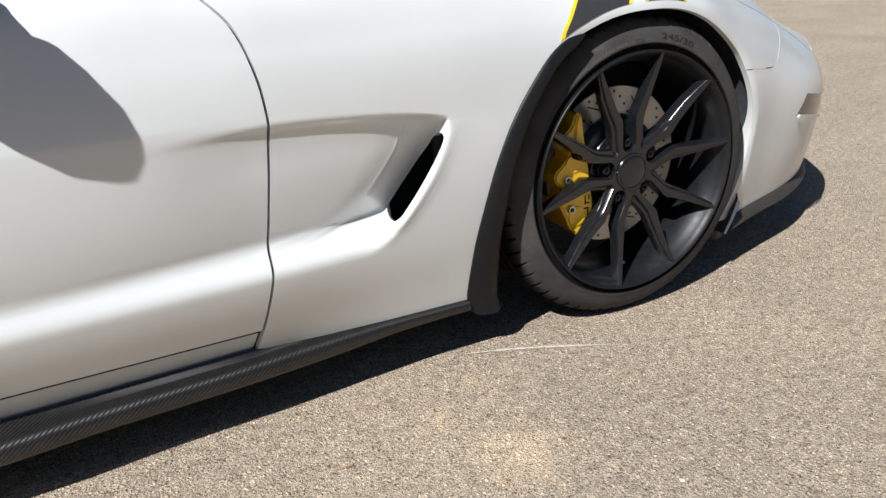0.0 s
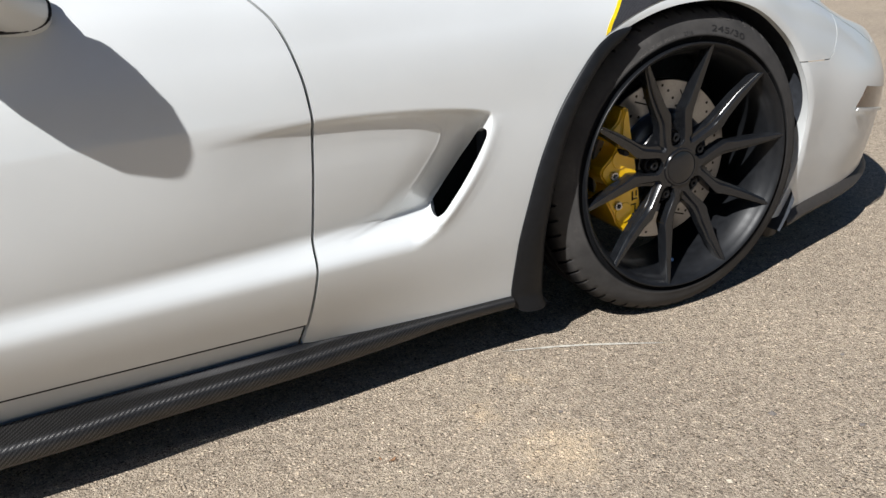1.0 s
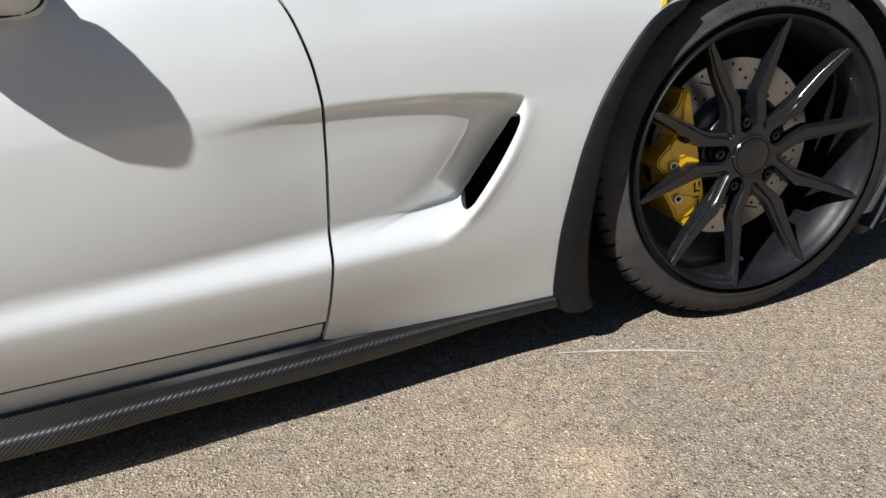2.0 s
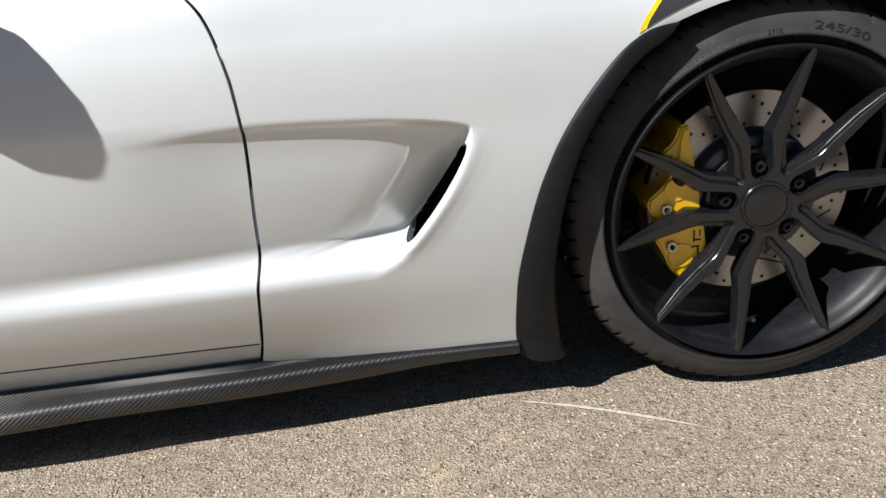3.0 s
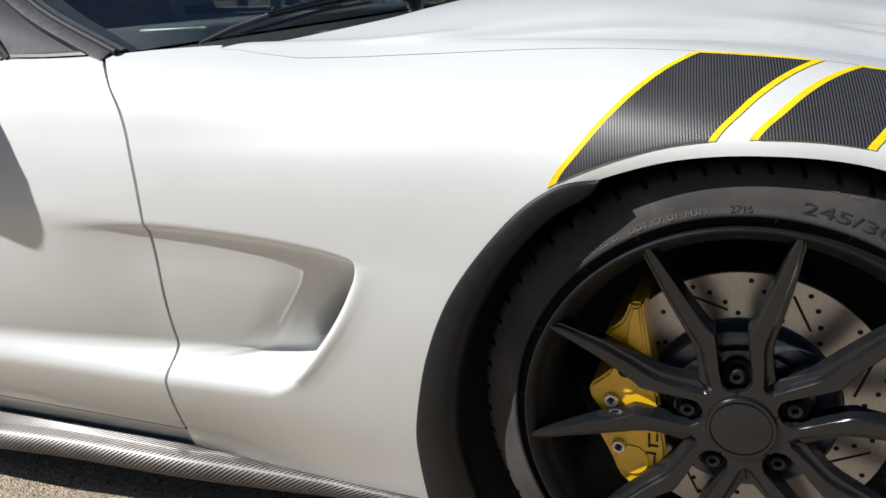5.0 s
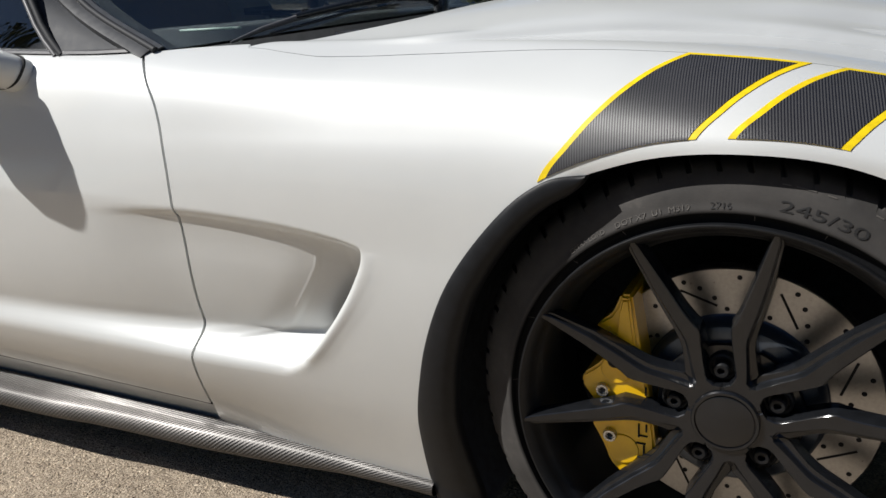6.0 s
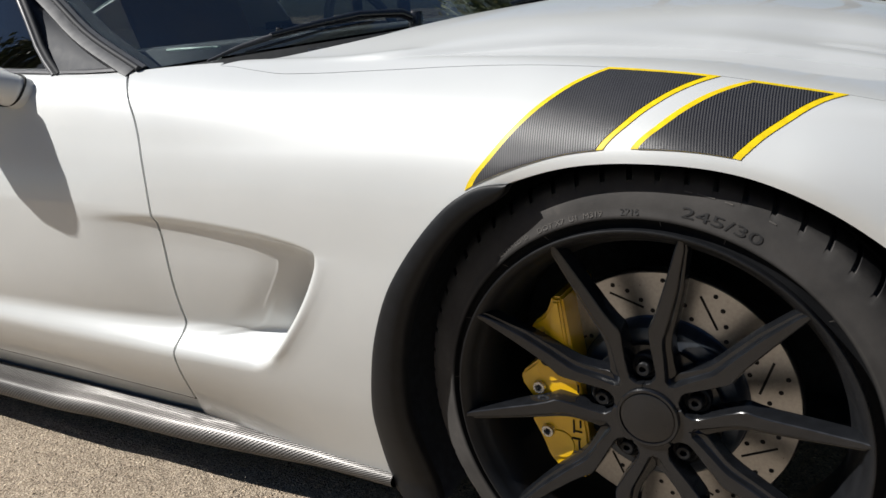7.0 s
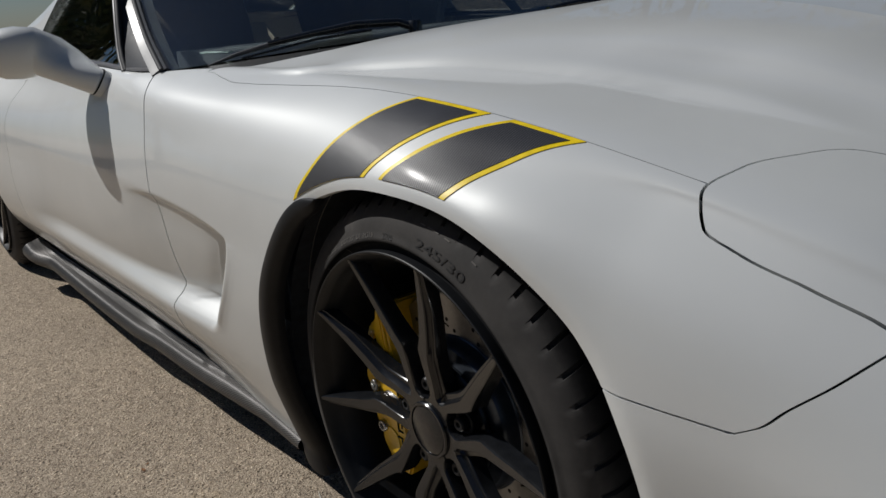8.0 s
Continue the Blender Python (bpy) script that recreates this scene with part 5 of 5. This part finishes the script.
def stone_field(count, x0, x1, y0, y1, sizes):
    """Corners of many flattened stones half sunk in the ground."""
    r = many.choice(sizes, count)
    turn = many.uniform(0, 2.0, count)
    cx, cy = many.uniform(x0, x1, count), many.uniform(y0, y1, count)
    out = np.zeros((count, 6, 3))
    for k in range(4):
        out[:, k, 0] = cx + r * many.uniform(0.7, 1.2, count) * np.cos(turn + k * 1.571)
        out[:, k, 1] = cy + r * many.uniform(0.6, 1.1, count) * np.sin(turn + k * 1.571)
        out[:, k, 2] = r * many.uniform(0.0, 0.16, count) - 0.0003
    out[:, 4, 0] = cx + r * many.uniform(-0.35, 0.35, count)
    out[:, 4, 1] = cy + r * many.uniform(-0.35, 0.35, count)
    out[:, 4, 2] = r * many.uniform(0.20, 0.42, count) - 0.0003
    out[:, 5] = np.stack([cx, cy, -0.5 * r], 1)
    return out.reshape(-1, 3)


field = np.concatenate([stone_field(30000, -1.35, 0.75, -1.80, -0.74, (0.0016, 0.0022, 0.0028, 0.0034, 0.0042)),
                        stone_field(12000, -2.6, -1.35, -1.80, -0.60, (0.0020, 0.0028, 0.0038)),
                        stone_field(9000, 0.75, 2.0, -1.80, -0.60, (0.0020, 0.0028, 0.0038))])
total = len(field) // 6
tris = (np.array(STONE_FACES)[None] + 6 * np.arange(total)[:, None, None]).reshape(-1, 3)
me = bpy.data.meshes.new("grit")
me.vertices.add(len(field))
me.vertices.foreach_set("co", field.ravel())
me.loops.add(tris.size)
me.loops.foreach_set("vertex_index", tris.ravel().astype(np.int32))
me.polygons.add(len(tris))
me.polygons.foreach_set("loop_start", np.arange(0, tris.size, 3, dtype=np.int32))
me.update(calc_edges=True)
grit = tagged(put("grit", me, STONES), "small pale and dark stones embedded in the asphalt", "grit", kind="stuff")
PEBBLE_GREY = plain("grey_pebble", (0.21, 0.185, 0.165), 0.85, grain=300.0)
PEBBLE_PALE = plain("pale_pebble", (0.62, 0.55, 0.43), 0.85, grain=300.0)
PEBBLES = [(-0.132, -1.274, 0.0095, PEBBLE_GREY, "flat grey pebble set in the asphalt"),
           (-0.320, -1.374, 0.007, PEBBLE_PALE, "pale round pebble on the asphalt"),
           (0.128, -1.193, 0.006, PEBBLE_GREY, "flat grey pebble set in the asphalt"),
           (0.158, -1.294, 0.006, PEBBLE_GREY, "flat grey pebble set in the asphalt"),
           (-0.279, -0.996, 0.005, PEBBLE_PALE, "pale round pebble on the asphalt"),
           (-0.439, -1.085, 0.006, PEBBLE_GREY, "flat grey pebble set in the asphalt"),
           (-0.034, -1.370, 0.007, PEBBLE_GREY, "flat grey pebble set in the asphalt")]
for px, py, r, mat, label in PEBBLES:
    ob = put("pebble", mesh_of("pebble", stone_points(rng, (0, 0, 0), r), STONE_FACES, False), mat)
    ob.location = (px, py, 0.0012)
    tagged(ob, label, "pebble", "pebbles on the asphalt")
DRY_LEAF = plain("dry_orange_leaf", (0.52, 0.30, 0.16), 0.8, grain=200.0)
for px, py, r, turned in ((-0.753, -1.064, 0.0065, 20), (-0.770, -1.052, 0.004, 100)):
    bm = bmesh.new()
    rim = [bm.verts.new((r * math.cos(a) * (1.0 + 0.2 * math.sin(3 * a)), 0.55 * r * math.sin(a) * (1.0 + 0.25 * math.cos(2 * a)), 0.0012 + 0.0020 * abs(math.cos(a)) ** 2)) for a in (k * math.pi / 7 for k in range(14))]
    heart = bm.verts.new((0, 0, 0.0008))
    for k in range(14):
        bm.faces.new((rim[k], rim[(k + 1) % 14], heart))
    bmesh.ops.solidify(bm, geom=bm.faces[:], thickness=0.0004)
    leaf = part("leaf", bm, DRY_LEAF, None)
    leaf.matrix_basis = pose(px, py, 0.0006, 0, 0, turned)
    tagged(leaf, "small dry orange leaf on the asphalt", "leaf", "dry leaves")

# ---------------------------------------------------------------- unseen trees round the lot, added to block the low sky
BARK = plain("grey_bark", (0.10, 0.075, 0.055), 0.9, grain=30.0)
leafy = Mat("green_leaves", (0.06, 0.09, 0.025), 0.6)
shade = leafy.t.nodes.new("ShaderNodeNewGeometry")
leafy.color(leafy.ramp(shade.outputs["Random Per Island"], (0.0, (0.035, 0.060, 0.014)), (0.6, (0.075, 0.105, 0.028)), (1.0, (0.13, 0.13, 0.035))))
LEAF = leafy.m


def make_tree(x, y, height, seed):
    rng = random.Random(seed)
    tree = tagged(new("tree"), "unseen broad leafy green tree, added to block the low sky", "tree", "trees round the lot")
    tree.location = (x, y, 0)
    bough_ends = []
    lean = rng.uniform(-0.3, 0.3)
    tube("trunk", [(0, 0, -0.05), (lean * 0.2, 0, height * 0.2), (lean * 0.6, 0.1, height * 0.45), (lean, 0.1, height * 0.75)], [0.17, 0.13, 0.10, 0.04], BARK, tree)
    for k in range(6):
        a = k * 1.05 + rng.uniform(-0.3, 0.3)
        z0 = height * rng.uniform(0.3, 0.55)
        end = (math.cos(a) * height * 0.27, math.sin(a) * height * 0.27, z0 + height * rng.uniform(0.15, 0.32))
        tube("limb", [(lean * 0.5, 0.05, z0), (end[0] * 0.5, end[1] * 0.5, z0 + (end[2] - z0) * 0.65), end], [0.07, 0.05, 0.02], BARK, tree)
        bough_ends.append(end)
    bough_ends.append((lean, 0.1, height * 0.82))
    verts, faces = [], []
    for n in range(5200):
        c = rng.choice(bough_ends)
        p = Vector(c) + Vector((rng.gauss(0, 1), rng.gauss(0, 1), rng.gauss(0, 0.75))) * height * 0.105
        s = rng.uniform(0.09, 0.22)
        q = Euler((rng.uniform(0, 6.3), rng.uniform(0, 6.3), rng.uniform(0, 6.3))).to_matrix()
        b = len(verts)
        for lx, ly, lz in ((-1, 0, 0), (0, -0.5, 0.12), (1, 0, 0), (0, 0.5, 0.12)):
            verts.append(p + q @ Vector((lx * s, ly * s, lz * s)))
        faces.append((b, b + 1, b + 2, b + 3))
    put("crown", mesh_of("crown", verts, faces, False), LEAF, tree)
    return tree


grove = [make_tree(0, 0, 6.0, 3), make_tree(0, 0, 6.8, 8), make_tree(0, 0, 11.0, 5)]
spots = [(-13.5, -6.5), (-8.5, -11.5), (-14.5, -12.5), (-2, -13), (4, -12.5), (-9, 13), (-4.5, 15), (0.5, 14), (5, 16), (10, 13.5), (-14, 10), (-17, 4), (-18, -3), (-16, -9), (-11, -14), (-5, -16), (1, -15), (7, -16), (13, -12), (16, -5), (18, 2), (15.5, 8), (-12, 17), (8, 20), (-2, 20)]
turn = random.Random(11)
for k, (tx, ty) in enumerate(spots):
    m = pose(tx + turn.uniform(-1, 1), ty + turn.uniform(-1, 1), 0, 0, 0, turn.uniform(0, 360))
    if k < 2:
        grove[k].matrix_basis = m
    elif (tx, ty) == (-9, 13):
        grove[2].matrix_basis = m
    else:
        copy_thing(grove[2 if ty > 7 else k % 2], m)

for sy in (-1, 1):
    box("splash_shield", (0.02, 0.36, 0.42), (-0.425, sy * 0.655, 0.31), LINER_BLACK, car, "", 0.004)
    box("splash_shield", (0.02, 0.36, 0.36), (0.42, sy * 0.60, 0.34), LINER_BLACK, car, "", 0.004)

# ---------------------------------------------------------------- side markers on the bumper
AMBER = Mat("smoked_amber_lens", (0.055, 0.026, 0.012), 0.18, 0.0, 0.8).m
for name, low, high, lift, mat, label in (("side_marker", 0.008, 0.060, 0.0016, AMBER, "smoked amber side marker lens"), ("marker_ledge", 0.0, 0.0075, 0.0075, WHITE, "")):
    panel(name, [
        lambda x, u: skin(x, u)[2] - (0.352 - 0.20 * (x - 0.55)) - low,
        lambda x, u: (0.352 - 0.20 * (x - 0.55)) + high - skin(x, u)[2],
        lambda x, u: 0.8 * (x - 0.555 - 0.9 * (skin(x, u)[2] - 0.352)),
        lambda x, u: 0.73 - x,
    ], spans((0.53, 0.75, 0.006)), spans((0.15, 0.40, 0.005)), mat, car, label, gap=0.0, depth=0.004, lift=lift)
